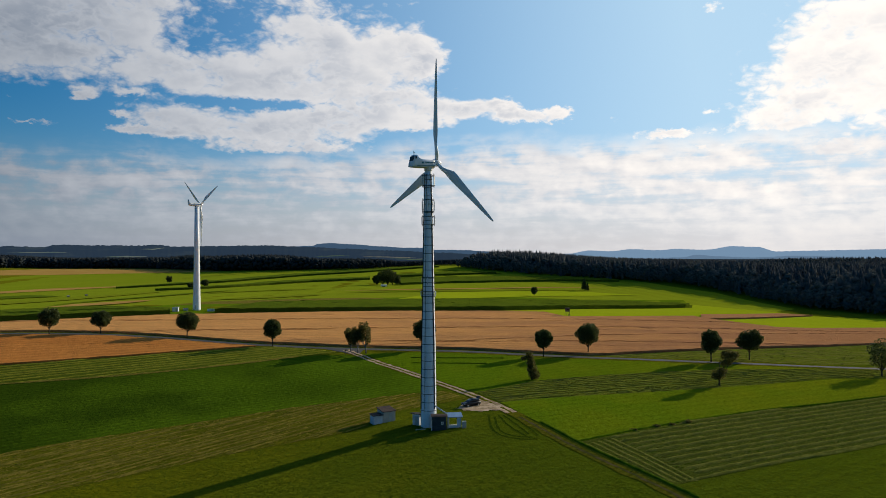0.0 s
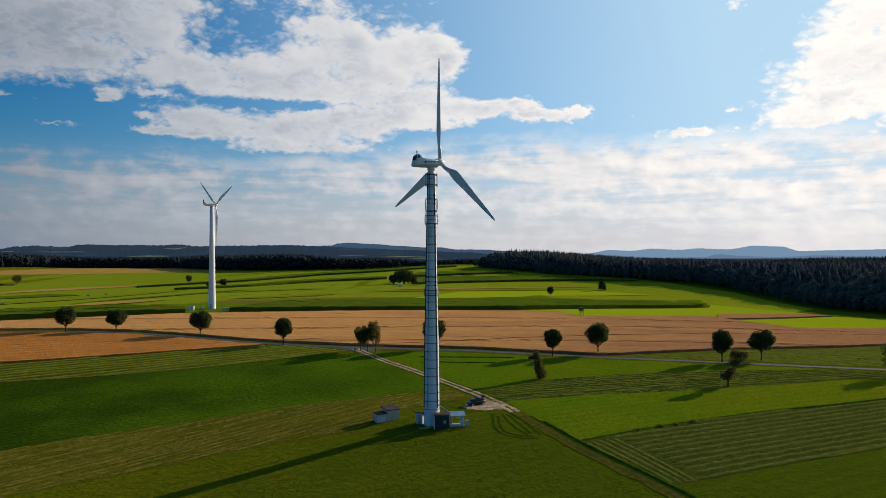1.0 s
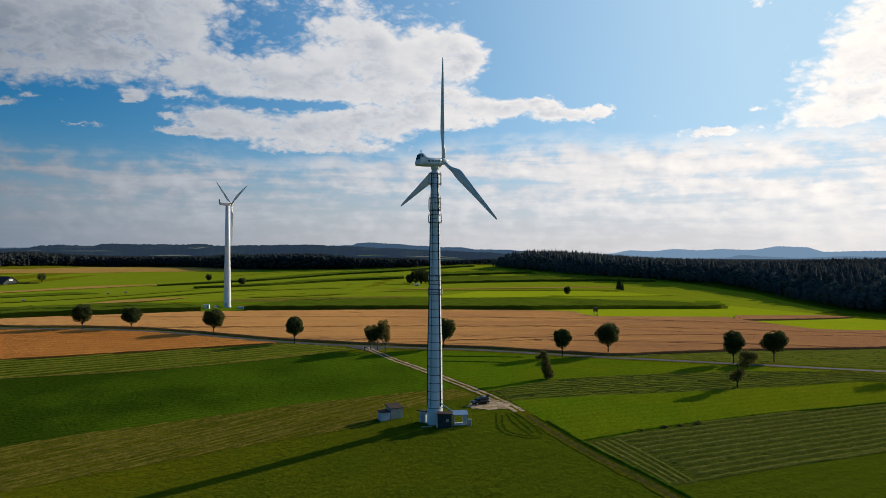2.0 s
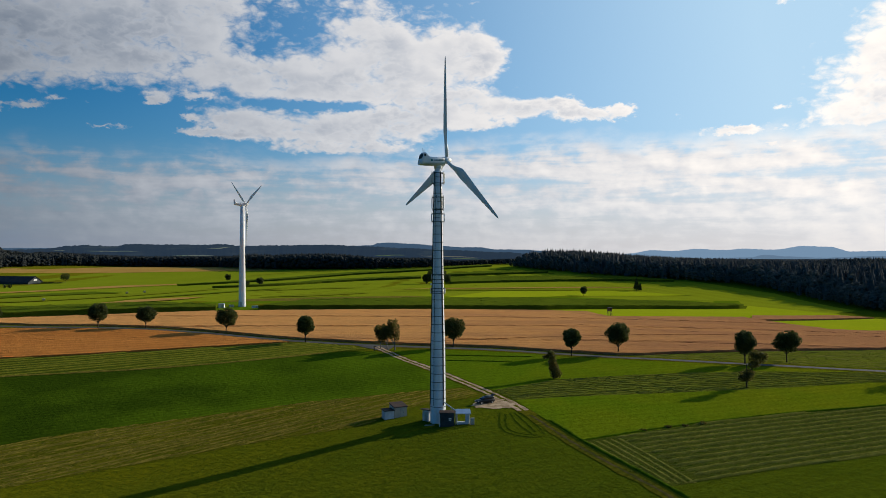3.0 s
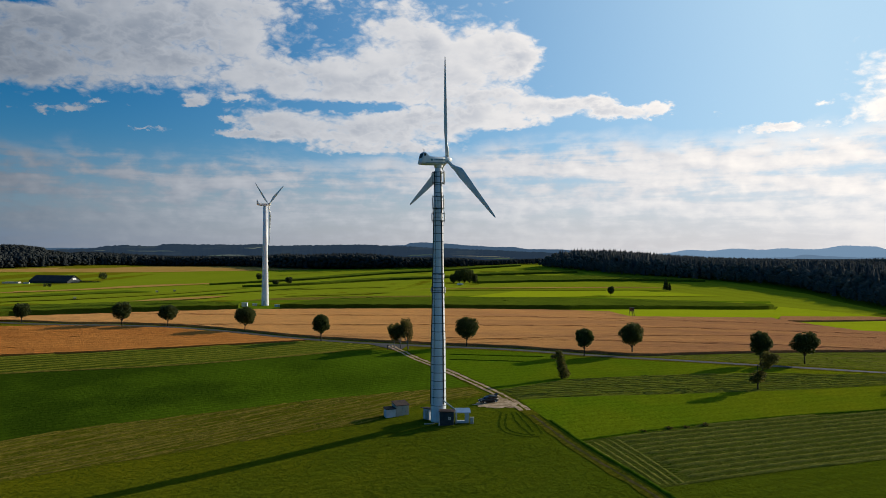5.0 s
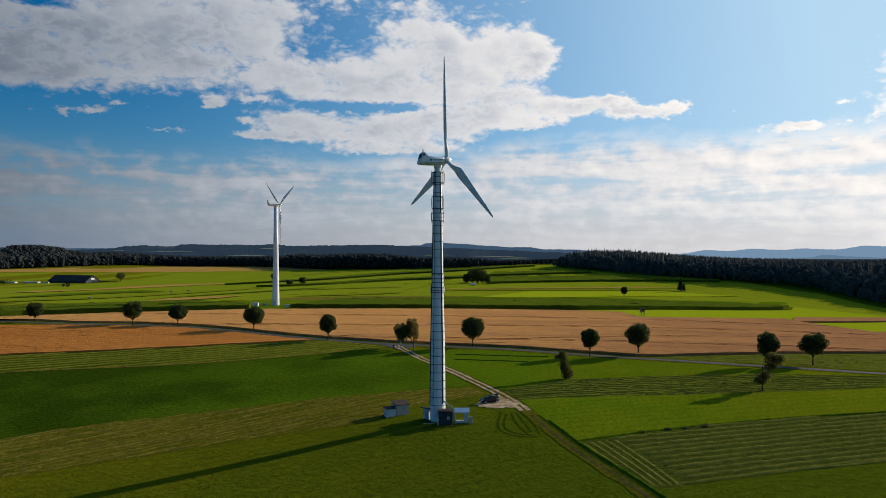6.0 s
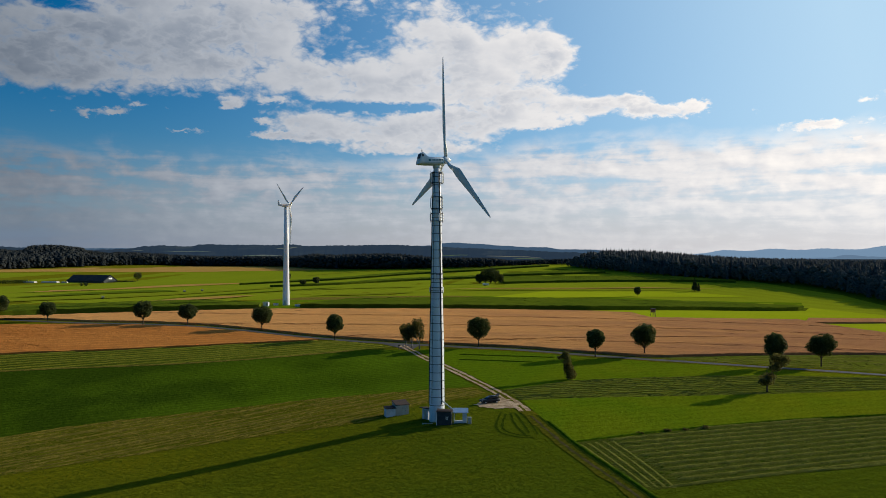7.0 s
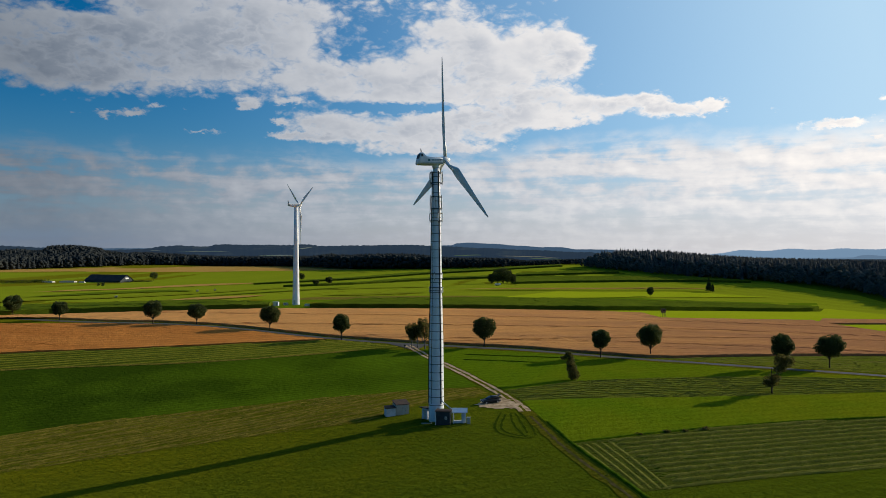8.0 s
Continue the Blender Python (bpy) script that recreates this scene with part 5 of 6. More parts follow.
def main_turbine():
    t = thing("wind_turbine", 0, 0, 0.0, label="old white wind turbine with banded tubular tower and antennas", category="wind turbine")
    prof = [(-1.2, 1.52), (0, 1.50), (3.5, 1.48), (15.5, 1.36), (20, 1.22), (29.3, 1.04), (37.5, 0.93), (42.6, 0.82), (44.9, 0.78), (45.1, 0.70), (48.9, 0.66)]

    def rad(z):
        for (z0, r0), (z1, r1) in zip(prof, prof[1:]):
            if z0 <= z <= z1:
                return r0 + (r1 - r0) * (z - z0) / (z1 - z0)
        return prof[-1][1]

    part("tower", loft(bmesh.new(), [circle(r, z, 48) for z, r in prof]), "tower_paint", t, smooth=True)
    z = 2.72
    k = 0
    while z < 48:
        r = rad(z)
        bm = loft(bmesh.new(), [circle(r - 0.01, z - 0.05, 40), circle(r + 0.06, z - 0.05, 40), circle(r + 0.06, z + 0.05, 40), circle(r - 0.01, z + 0.05, 40)], False)
        part("ring", bm, "ring_metal", t)
        z += 1.58
    # cable duct and ladder line down the tower
    for a, w in ((-42, 0.13), (-160, 0.10), (-118, 0.04)):
        c, sn = math.cos(radians(a)), math.sin(radians(a))
        bm = loft(bmesh.new(), [circle(w, z, 8, c * (rad(z) + 0.05), sn * (rad(z) + 0.05)) for z in range(3, 49, 3)])
        part("cable_duct", bm, "cable_black", t, "black cable duct running down the tower")
    # antenna tiers: hoops, brackets and panels
    for z0, z1, off, angles, tall in ((45.6, 47.9, 0.50, (-172, -130, -28, 20, 80, 140), 2.3), (40.6, 43.2, 0.26, (-165, -100, -15, 45, 110), 2.4), (38.2, 40.0, 0.30, (-160, -60, -12, 60, 130), 1.8),
                                      (24.4, 25.6, 0.22, (-20, 90, 170), 1.3), (27.0, 28.3, 0.16, (-95, 45, 160), 1.2)):
        for z in (z0 + 0.15, z1 - 0.15):
            r = rad(z)
            bm = loft(bmesh.new(), [circle(r + off - 0.05, z - 0.06, 32), circle(r + off + 0.05, z - 0.06, 32), circle(r + off + 0.05, z + 0.06, 32), circle(r + off - 0.05, z + 0.06, 32),
                                    circle(r + off - 0.05, z - 0.06, 32)], False)
            part("hoop", bm, "dark_metal", t)
        for a in angles:
            c, s = math.cos(radians(a)), math.sin(radians(a))
            r = rad(z0) + off
            bm = bmesh.new()
            for z in (z0 + 0.25, z1 - 0.25):
                rod(bm, (c * (r - off - 0.1), s * (r - off - 0.1), z), (c * r, s * r, z), 0.03)
            rod(bm, (c * r, s * r, z0 - 0.2), (c * r, s * r, z1 + 0.2), 0.04)
            part("bracket", bm, "dark_metal", t)
            bm = box(bmesh.new(), r + 0.10, 0, (z0 + z1) / 2, 0.12, 0.22, tall * 0.8, 0.04, pose(0, 0, 0, 0, 0, a))
            part("antenna_panel", bm, "white_paint", t, "pale grey antenna panel")
    # nacelle
    AZ = 35.8
    sec = [(-4.15, 0.74, -0.62, -0.30), (-4.0, 0.86, -0.72, 0.25), (-3.6, 0.92, -0.78, 1.20), (-3.38, 0.92, -0.80, 1.62), (-2.9, 0.94, -0.84, 1.66), (-2.5, 1.0, -0.86, 1.15), (-2.1, 1.06, -0.87, 0.86), (-1.0, 1.11, -0.90, 0.72), (0.4, 1.12, -0.90, 0.66), (1.0, 1.0, -0.80, 0.62), (1.2, 0.8, -0.65, 0.55)]
    n = part("nacelle", nacelle_mesh(sec), "white_paint", t, "white streamlined nacelle with raised tail", smooth=True)
    nm = Matrix.Translation((0, 0, 50.1)) @ pose(0, 0, 0, 0, 0, AZ) @ pose(0, 0, 0, 0, -4, 0)
    n.matrix_basis = nm
    for side in (-1, 1):
        part("stripe", box(bmesh.new(), -1.3, side * 1.09, -0.50, 4.2, 0.05, 0.09, 0.01), "stripe_green", n, "thin blue-green stripe")
    for side in (-1, 1):
        for i in range(7):
            part("letter_bar", box(bmesh.new(), -1.35 + i * 0.34, side * 1.12, 0.06, 0.24, 0.03, 0.26, 0.005), "stripe_green", n)
        part("emblem", box(bmesh.new(), -2.0, side * 1.09, 0.08, 0.44, 0.03, 0.36, 0.02), "stripe_green", n)
    part("tail_vent", box(bmesh.new(), 0, 0, 0, 0.12, 1.3, 1.0, 0.04, Matrix.Translation((-3.72, 0, 0.92)) @ pose(0, 0, 0, 0, 22, 0)), "dark_metal", n, "dark window in the sloping tail")
    for side in (-1, 1):
        part("tail_vent", box(bmesh.new(), -3.3, side * 0.90, 1.08, 0.4, 0.06, 0.5, 0.03), "dark_metal", n, "small dark side window at the tail")
    bm = bmesh.new()
    rod(bm, (-3.1, 0.2, 1.6), (-3.1, 0.2, 2.45), 0.035)
    rod(bm, (-3.1, -0.2, 1.6), (-3.1, -0.2, 2.15), 0.05)
    rod(bm, (-3.1, -0.35, 2.1), (-3.1, 0.35, 2.1), 0.03)
    part("wind_mast", bm, "dark_metal", n, "thin mast with wind sensors")
    part("yaw_collar", loft(bmesh.new(), [circle(0.72, 48.6), circle(0.8, 48.8), circle(0.82, 49.2), circle(0.75, 49.3)]), "white_paint", t)
    rotor_parts(t, Vector((2.0 * math.cos(radians(AZ)), 2.0 * math.sin(radians(AZ)) - 0.4, 50.3)), AZ, 5.3, ROTOR_PHASE, 19.8, "white_paint", "blade_paint")


ROTOR_PHASE = 7.0
main_turbine()


def far_turbine():
    t = thing("wind_turbine", -110.6, 194.0, label="slender smooth white wind turbine behind the maize", category="wind turbine")
    g = height(-110.6, 194.0)
    top = 54.6 - g
    part("tower", loft(bmesh.new(), [circle(1.75, -0.3, 40), circle(1.72, 0.5, 40), circle(1.45, 14, 40), circle(1.2, top * 0.6, 40), circle(0.95, top, 40)]), "white_paint", t, smooth=True)
    for z in (top * 0.33, top * 0.66):
        r = 1.75 - 0.8 * z / top
        part("flange", loft(bmesh.new(), [circle(r + 0.01, z - 0.06, 40), circle(r + 0.05, z - 0.04, 40), circle(r + 0.05, z + 0.04, 40), circle(r + 0.01, z + 0.06, 40)], False), "white_paint", t)
    part("tower_door", box(bmesh.new(), 0, -1.74, 1.4, 0.8, 0.12, 1.9, 0.03), "zinc", t, "grey tower door")
    AZ = 44
    sec = [(-4.2, 0.3, 0.0, 2.2), (-4.05, 0.5, -0.35, 2.3), (-3.7, 0.6, -0.5, 1.2), (-3.2, 0.7, -0.6, 0.55), (-2, 0.8, -0.75, 0.65), (0, 0.9, -0.9, 0.8), (1.0, 0.85, -0.8, 0.8), (1.3, 0.7, -0.6, 0.7)]
    n = part("nacelle", nacelle_mesh(sec), "white_paint", t, "slim white nacelle with upturned tail", smooth=True)
    n.matrix_basis = Matrix.Translation((0, 0, top + 0.9)) @ pose(0, 0, 0, 0, 0, AZ)
    part("tail_vent", box(bmesh.new(), -4.12, 0, 1.3, 0.25, 0.45, 1.8, 0.05), "dark_metal", n, "dark tail vent")
    rotor_parts(t, Vector((1.9 * math.cos(radians(AZ)), 1.9 * math.sin(radians(AZ)), top + 1.0)), AZ, 4.0, FAR_PHASE, 19.4, "white_paint", "white_paint")


FAR_PHASE = 67.0
far_turbine()

# ---- sheds at the foot of the tower ----
def shed(name, x, y, w, d, h0, turn, wall, roof, label, h1=None, over=0.15, door=None, window=None):
    """A small flat or lean-to roofed shed; x, y is the middle of its front; h1: height at the back."""
    t = thing(name, x, y, turn=turn, label=label, category="shed")
    h1 = h1 or h0
    bm = bmesh.new()
    pts = [(-w / 2, 0), (w / 2, 0), (w / 2, d), (-w / 2, d)]
    loft(bm, [[(px, py, -0.3) for px, py in pts], [(px, py, h0 if py == 0 else h1) for px, py in pts]])
    part("wall_shell", bm, wall, t)
    bm = bmesh.new()
    o = [(-w / 2 - over, -over), (w / 2 + over, -over), (w / 2 + over, d + over), (-w / 2 - over, d + over)]
    k = (h1 - h0) / d
    loft(bm, [[(px, py, h0 + k * py + 0.01) for px, py in o], [(px, py, h0 + k * py + 0.15) for px, py in o]])
    part("roof", bm, roof, t)
    if door:
        cx, dw, dh, mat = door
        dr = part("door", box(bmesh.new(), cx, -0.02, dh / 2, dw, 0.06, dh, 0.01), mat, t, "plain shed door")
        part("handle", box(bmesh.new(), cx + dw * 0.35, -0.08, dh * 0.5, 0.05, 0.06, 0.14, 0.01), "dark_metal", dr)
    if window:
        cx, cz, ww, wh = window
        wd = part("window", box(bmesh.new(), cx, -0.02, cz, ww, 0.06, wh, 0.01), "white_paint", t, "small white window")
        part("pane", box(bmesh.new(), cx, -0.055, cz, ww * 0.7, 0.02, wh * 0.7), "silver", wd)
    return t


shed("shed", -10.0, 3.2, 1.95, 1.8, 1.60, 29, "pale_board", "roof_felt", "small pale shed with dark flat roof", h1=1.7)
shed("shed", -7.9, 4.5, 2.7, 2.6, 2.00, 32, "render_wall", "roof_felt", "beige rendered shed with brown roof", h1=2.4, door=(0.3, 0.8, 1.7, "zinc"))
shed("shed", -2.5, 0.8, 1.5, 1.3, 2.15, -32, "pale_board", "dark_roof", "narrow pale hut leaning at the tower foot", h1=2.0, over=0.4, door=(0.1, 0.7, 1.8, "zinc"))
cabin = shed("shed", 2.05, -3.6, 2.7, 2.0, 2.50, 3, "dark_board", "roof_felt", "dark timber cabin with small white window", window=(0.55, 1.35, 0.45, 0.5))
part("downpipe", rod(bmesh.new(), (-1.42, -0.08, 0.0), (-1.42, -0.08, 2.0), 0.09, seg=10), "white_paint", cabin, "short white pipe at the corner")
for k in range(9):
    part("plank", box(bmesh.new(), -1.2 + 0.3 * k, -0.015, 1.2, 0.27, 0.03, 2.4, 0.008), "dark_board", cabin)


def shelter():
    t = thing("shelter", 5.0, -2.4, turn=9, label="open shelter on posts with blue sheet roof", category="shelter")
    for px in (-1.15, 1.15):
        for py in (0, 1.5):
            part("post", box(bmesh.new(), px, py, 0.95, 0.12, 0.12, 2.1, 0.01), "pale_board", t)
    bm = loft(bmesh.new(), [[(-1.5, -0.3, 2.0), (1.5, -0.3, 2.0), (1.5, 1.8, 2.45), (-1.5, 1.8, 2.45)], [(-1.5, -0.3, 2.1), (1.5, -0.3, 2.1), (1.5, 1.8, 2.55), (-1.5, 1.8, 2.55)]])
    part("roof", bm, "blue_roof", t, "pale blue corrugated roof")
    part("side_panel", box(bmesh.new(), 0.75, 0.0, 1.0, 0.7, 0.05, 2.0, 0.01), "pale_board", t)
    part("side_panel", box(bmesh.new(), -1.2, 0.8, 0.9, 0.06, 1.4, 1.8, 0.01), "pale_board", t)
    part("bench", box(bmesh.new(), -0.3, 0.3, 0.25, 1.6, 0.5, 0.5, 0.02), "pale_board", t)
    return t


shelter()


def meter_box():
    t = thing("meter_box", 6.75, -2.6, turn=9, label="grey cable cabinet beside the shelter", category="cabinet")
    part("body", box(bmesh.new(), 0, 0, 0.55, 0.7, 0.4, 1.2, 0.03), "zinc", t)
    part("lid", box(bmesh.new(), 0, 0, 1.19, 0.78, 0.48, 0.07, 0.02), "zinc", t)
    part("cabinet_door", box(bmesh.new(), 0, -0.21, 0.6, 0.6, 0.02, 0.9, 0.005), "zinc", t)


meter_box()
t = thing("cable_bridge", 0, 0, label="sloping grey cable tray from tower to cabin", category="cable tray")
bm = bmesh.new()
rod(bm, (1.15, -1.05, 4.1), (3.6, -2.6, 2.75), 0.13, seg=8)
part("tray", bm, "zinc", t)
bm = bmesh.new()
rod(bm, (3.6, -2.65, -0.5), (3.6, -2.65, 2.8), 0.07, seg=8)
part("support", bm, "zinc", t)
t = thing("kerb_slab", -1.4, -2.4, turn=10, label="pale concrete slab lying before the tower", category="slab")
part("slab", box(bmesh.new(), 0, 0, 0.02, 2.0, 0.3, 0.2, 0.03), "render_wall", t)


# ---- car ----
def car(x, y, turn):
    t = thing("car", x, y, turn=turn, label="black estate car with raised tailgate parked on gravel", category="car")
    body = part("body", nacelle_mesh([(-2.12, 0.70, 0.42, 0.80), (-2.05, 0.84, 0.30, 0.95), (-1.3, 0.88, 0.24, 1.0), (0, 0.89, 0.22, 0.98), (1.1, 0.88, 0.24, 0.94), (1.75, 0.84, 0.28, 0.82), (2.08, 0.72, 0.34, 0.68)]), "car_paint", t, smooth=True)
    cab = part("cabin", nacelle_mesh([(-2.0, 0.60, 0.9, 1.15), (-1.75, 0.66, 0.9, 1.40), (-0.8, 0.70, 0.9, 1.48), (0.1, 0.68, 0.9, 1.44), (0.6, 0.66, 0.9, 1.22), (1.15, 0.62, 0.88, 0.96)]), "car_glass", t, "dark tinted windows", smooth=True)
    part("roof", nacelle_mesh([(-1.7, 0.60, 1.40, 1.44), (-0.8, 0.64, 1.44, 1.52), (0.1, 0.62, 1.41, 1.47)]), "car_paint", t, smooth=True)
    for wx in (-1.3, 1.3):
        for wy in (-0.82, 0.82):
            bm = bmesh.new()
            rod(bm, (wx, wy - 0.1, 0.31), (wx, wy + 0.1, 0.31), 0.31, seg=20)
            w = part("wheel", bm, "rubber", t)
            bm = bmesh.new()
            rod(bm, (wx, wy - 0.11, 0.31), (wx, wy + 0.11, 0.31), 0.19, seg=14)
            part("rim", bm, "silver", w)
    for wy in (-0.6, 0.6):
        part("headlight", box(bmesh.new(), 1.98, wy, 0.66, 0.16, 0.32, 0.14, 0.03), "silver", t, "clear headlight")
        part("tail_light", box(bmesh.new(), -2.1, wy, 0.80, 0.08, 0.2, 0.22, 0.02), "red_glass", t, "red tail light")
    part("tailgate", box(bmesh.new(), 0, 0, 0, 0.7, 1.15, 0.08, 0.03, Matrix.Translation((-1.95, 0, 1.62)) @ pose(0, 0, 0, 0, 35, 0)), "car_paint", t, "raised tailgate")
    part("number_plate", box(bmesh.new(), 2.09, 0, 0.45, 0.03, 0.5, 0.11), "white_paint", t)


car(8.7, 14.4, 212)


# ---- far buildings and small things ----
def gabled(name, x, y, length, width, eave, ridge_h, turn, wall, roof, label, category):
    t = thing(name, x, y, turn=turn, label=label, category=category)
    bm = bmesh.new()
    prof = [(-width / 2, -0.5), (width / 2, -0.5), (width / 2, eave), (0, ridge_h - 0.1), (-width / 2, eave)]
    loft(bm, [[(-length / 2, a, b) for a, b in prof], [(length / 2, a, b) for a, b in prof]])
    part("wall_shell", bm, wall, t)
    for s in (-1, 1):
        k = (ridge_h - eave) / (width / 2)
        e = width / 2 + 0.8
        q = [(s * e, eave - 0.8 * k), (0, ridge_h), (0, ridge_h + 0.25), (s * e, eave - 0.8 * k + 0.25)]
        bm = loft(bmesh.new(), [[(-length / 2 - 0.8, a, b) for a, b in q], [(length / 2 + 0.8, a, b) for a, b in q]])
        part("roof_slope", bm, roof, t)
    return t


barn = gabled("barn", -628, 762, 64, 24, 2.6, 10.0, -9, "dark_board", "dark_roof", "long low barn with dark roof in far fields", "barn")
for k in range(3):
    part("gate", box(bmesh.new(), -20 + 18 * k, -12.1, 1.2, 4.0, 0.2, 2.4), "dark_board", barn)
part("gable_boards", box(bmesh.new(), 32.1, 0, 5.4, 0.2, 6.0, 2.0), "white_paint", barn, "pale boarded gable")
for x, y, w, d in ((-676, 741, 22, 9), (-700, 732, 16, 8), (-652, 738, 9, 4)):
    t = thing("silage_clamp", x, y, turn=10, label="low pale sheeted silage clamp by the barn", category="silage clamp")
    bm = loft(bmesh.new(), [[(-w / 2, -d / 2, -0.3), (w / 2, -d / 2, -0.3), (w / 2, d / 2, -0.3), (-w / 2, d / 2, -0.3)], [(-w / 2 + 1, -d / 2 + 1, 2.0), (w / 2 - 1, -d / 2 + 1, 2.0), (w / 2 - 1, d / 2 - 1, 2.0), (-w / 2 + 1, d / 2 - 1, 2.0)]])
    part("sheet", bm, "render_wall", t)


def cabinet_box(name, x, y, w, d, h, mat, label, turn=0):
    t = thing(name, x, y, turn=turn, label=label, category="container")
    part("body", box(bmesh.new(), 0, 0, h / 2 - 0.1, w, d, h, 0.04), mat, t)
    part("roof", box(bmesh.new(), 0, 0, h - 0.02, w + 0.2, d + 0.2, 0.14, 0.03), "zinc", t)
    part("door", box(bmesh.new(), w * 0.2, -d / 2 - 0.01, h * 0.45, w * 0.3, 0.05, h * 0.75, 0.01), "zinc", t)


cabinet_box("transformer_kiosk", -117.2, 185.4, 2.6, 2.2, 1.9, "white_paint", "white transformer kiosk near the slender turbine", 12)
cabinet_box("equipment_box", -114.6, 191.0, 2.0, 1.2, 1.0, "zinc", "low grey equipment box near the slender turbine", 5)
cabinet_box("equipment_box", -102.6, 189.8, 3.2, 1.4, 1.0, "white_paint", "long low pale equipment box near the slender turbine", 8)


def high_seat(x, y):
    t = thing("hunting_seat", x, y, turn=20, label="dark wooden raised hunting seat on legs", category="hunting seat")
    for px in (-0.8, 0.8):
        for py in (-0.8, 0.8):
            part("leg", rod(bmesh.new(), (px * 1.25, py * 1.25, -0.3), (px * 0.9, py * 0.9, 2.6), 0.09), "wood", t)
    part("cabin", box(bmesh.new(), 0, 0, 3.4, 1.7, 1.7, 1.6, 0.03), "wood", t)
    part("roof", box(bmesh.new(), 0, 0, 4.28, 2.1, 2.1, 0.14, 0.02, pose(0, 0, 0, 4, 0, 0)), "dark_roof", t)
    part("window_slot", box(bmesh.new(), 0, -0.86, 3.75, 1.2, 0.03, 0.4), "rubber", t)
    bm = bmesh.new()
    for s in (-0.25, 0.25):
        rod(bm, (s, -1.7, 0), (s, -0.9, 2.7), 0.05)
    part("ladder", bm, "wood", t)


high_seat(63.6, 212.5)


def trailer(x, y, turn):
    t = thing("trailer", x, y, turn=turn, label="small white farm trailer beside the copse", category="trailer")
    part("body", box(bmesh.new(), 0, 0, 1.35, 5.2, 2.0, 1.6, 0.08), "white_paint", t)
    part("drawbar", rod(bmesh.new(), (2.5, 0, 0.5), (3.9, 0, 0.45), 0.07), "dark_metal", t)
    for wx in (-0.9, 0.3):
        for wy in (-0.95, 0.95):
            part("wheel", rod(bmesh.new(), (wx, wy - 0.12, 0.4), (wx, wy + 0.12, 0.4), 0.4, seg=16), "rubber", t)


trailer(-49.0, 500.3, 12)


def marker_post(x, y):
    t = thing("marker_post", x, y, turn=8, label="short dark wooden post at the lane junction", category="post")
    part("post", box(bmesh.new(), 0, 0, 0.7, 0.2, 0.2, 1.6, 0.02), "wood", t)
    part("board", box(bmesh.new(), 0.1, -0.12, 1.25, 0.7, 0.05, 0.4, 0.01), "wood", t)


marker_post(-26.8, 79.9)
for x, y in ((-215.2, 202.4), (-225, 300.4), (-229.5, 331.8)):
    t = thing("hay_bale", x, y, turn=35, label="round pale wrapped hay bale in the grass", category="hay bale")
    bm = bmesh.new()
    rod(bm, (-0.7, 0, 0.7), (0.7, 0, 0.7), 0.75, seg=18)
    part("bale", bm, "bale", t)


def shrub(name, x, y, w, d, tall, label, seed, mat="leaf", leaf=0.25, count=500, turn=0):
    """A low bush: short stems and a ragged mound of leaves."""
    rng = random.Random(seed)
    t = thing(name, x, y, turn=turn, label=label, category="bush")
    lumps = [(rng.uniform(-0.5, 0.5) * w, rng.uniform(-0.5, 0.5) * d, tall * rng.uniform(0.3, 0.55), max(0.3, w * 0.16), max(0.3, d * 0.3), tall * 0.45) for _ in range(max(4, int(w / tall * 2.5)))]
    V, T = leaf_cloud(rng, lumps, leaf, count)
    from_arrays("leaves", V, T, mat, t)
    bm = bmesh.new()
    for l in lumps[:8]:
        rod(bm, (l[0] * 0.9, l[1] * 0.9, -0.2), (l[0], l[1], l[2]), 0.05, 0.02, 5)
    part("stems", bm, "bark", t)


shrub("hedge", -712, 699, 52, 5, 6, "dark leafy hedge before the far barn", 300, leaf=0.6, count=2200, turn=42)
shrub("hedge", -583, 766, 36, 3, 2.2, "low dark hedge beside the barn", 301, leaf=0.5, count=800)
shrub("bush", -121.8, 182.6, 3.0, 2.2, 2.2, "small dark bush near the kiosk", 302, count=500)
shrub("bush", -560.6, 651, 8, 6, 6, "small dark bush in far grassland", 303, leaf=0.5, count=400)
for k, (x, y, w, h) in enumerate(((49.7, -1.0, 1.8, 0.6), (42.6, -4.2, 1.6, 0.55), (37.7, -6.7, 1.0, 0.4), (45.9, -2.7, 0.9, 0.4))):
    shrub("grass_tussock", x, y, w, 0.9, h, "dark grass tussock at the edge of mown land", 310 + k, "leaf_pale", leaf=0.12, count=300, turn=28)


# ---- swaths of cut grass ----
def swath(pts, w, h, seed):
    """One raked ridge of cut grass along plan points."""
    rng = random.Random(seed)
    bm = bmesh.new()
    prev = None
    for i, p in enumerate(pts):
        t = (pts[min(i + 1, len(pts) - 1)] - pts[max(i - 1, 0)]).normalized()
        n = Vector((-t.y, t.x))
        z = height(p.x, p.y) + 0.05
        k = 0.0 if i in (0, len(pts) - 1) else rng.uniform(0.75, 1.15)
        ww = w * rng.uniform(0.88, 1.12)
        row = [bm.verts.new((p.x + n.x * a * ww, p.y + n.y * a * ww, z + b * h * k)) for a, b in ((-0.5, 0), (-0.22, 0.8), (0.1, 1.0), (0.3, 0.7), (0.5, 0))]
        if prev:
            for a in range(4):
                bm.faces.new((prev[a], row[a], row[a + 1], prev[a + 1]))
        prev = row
    bmesh.ops.recalc_face_normals(bm, faces=bm.faces)
    if sum(f.normal.z for f in bm.faces) < 0:
        bmesh.ops.reverse_faces(bm, faces=bm.faces)
    return bm


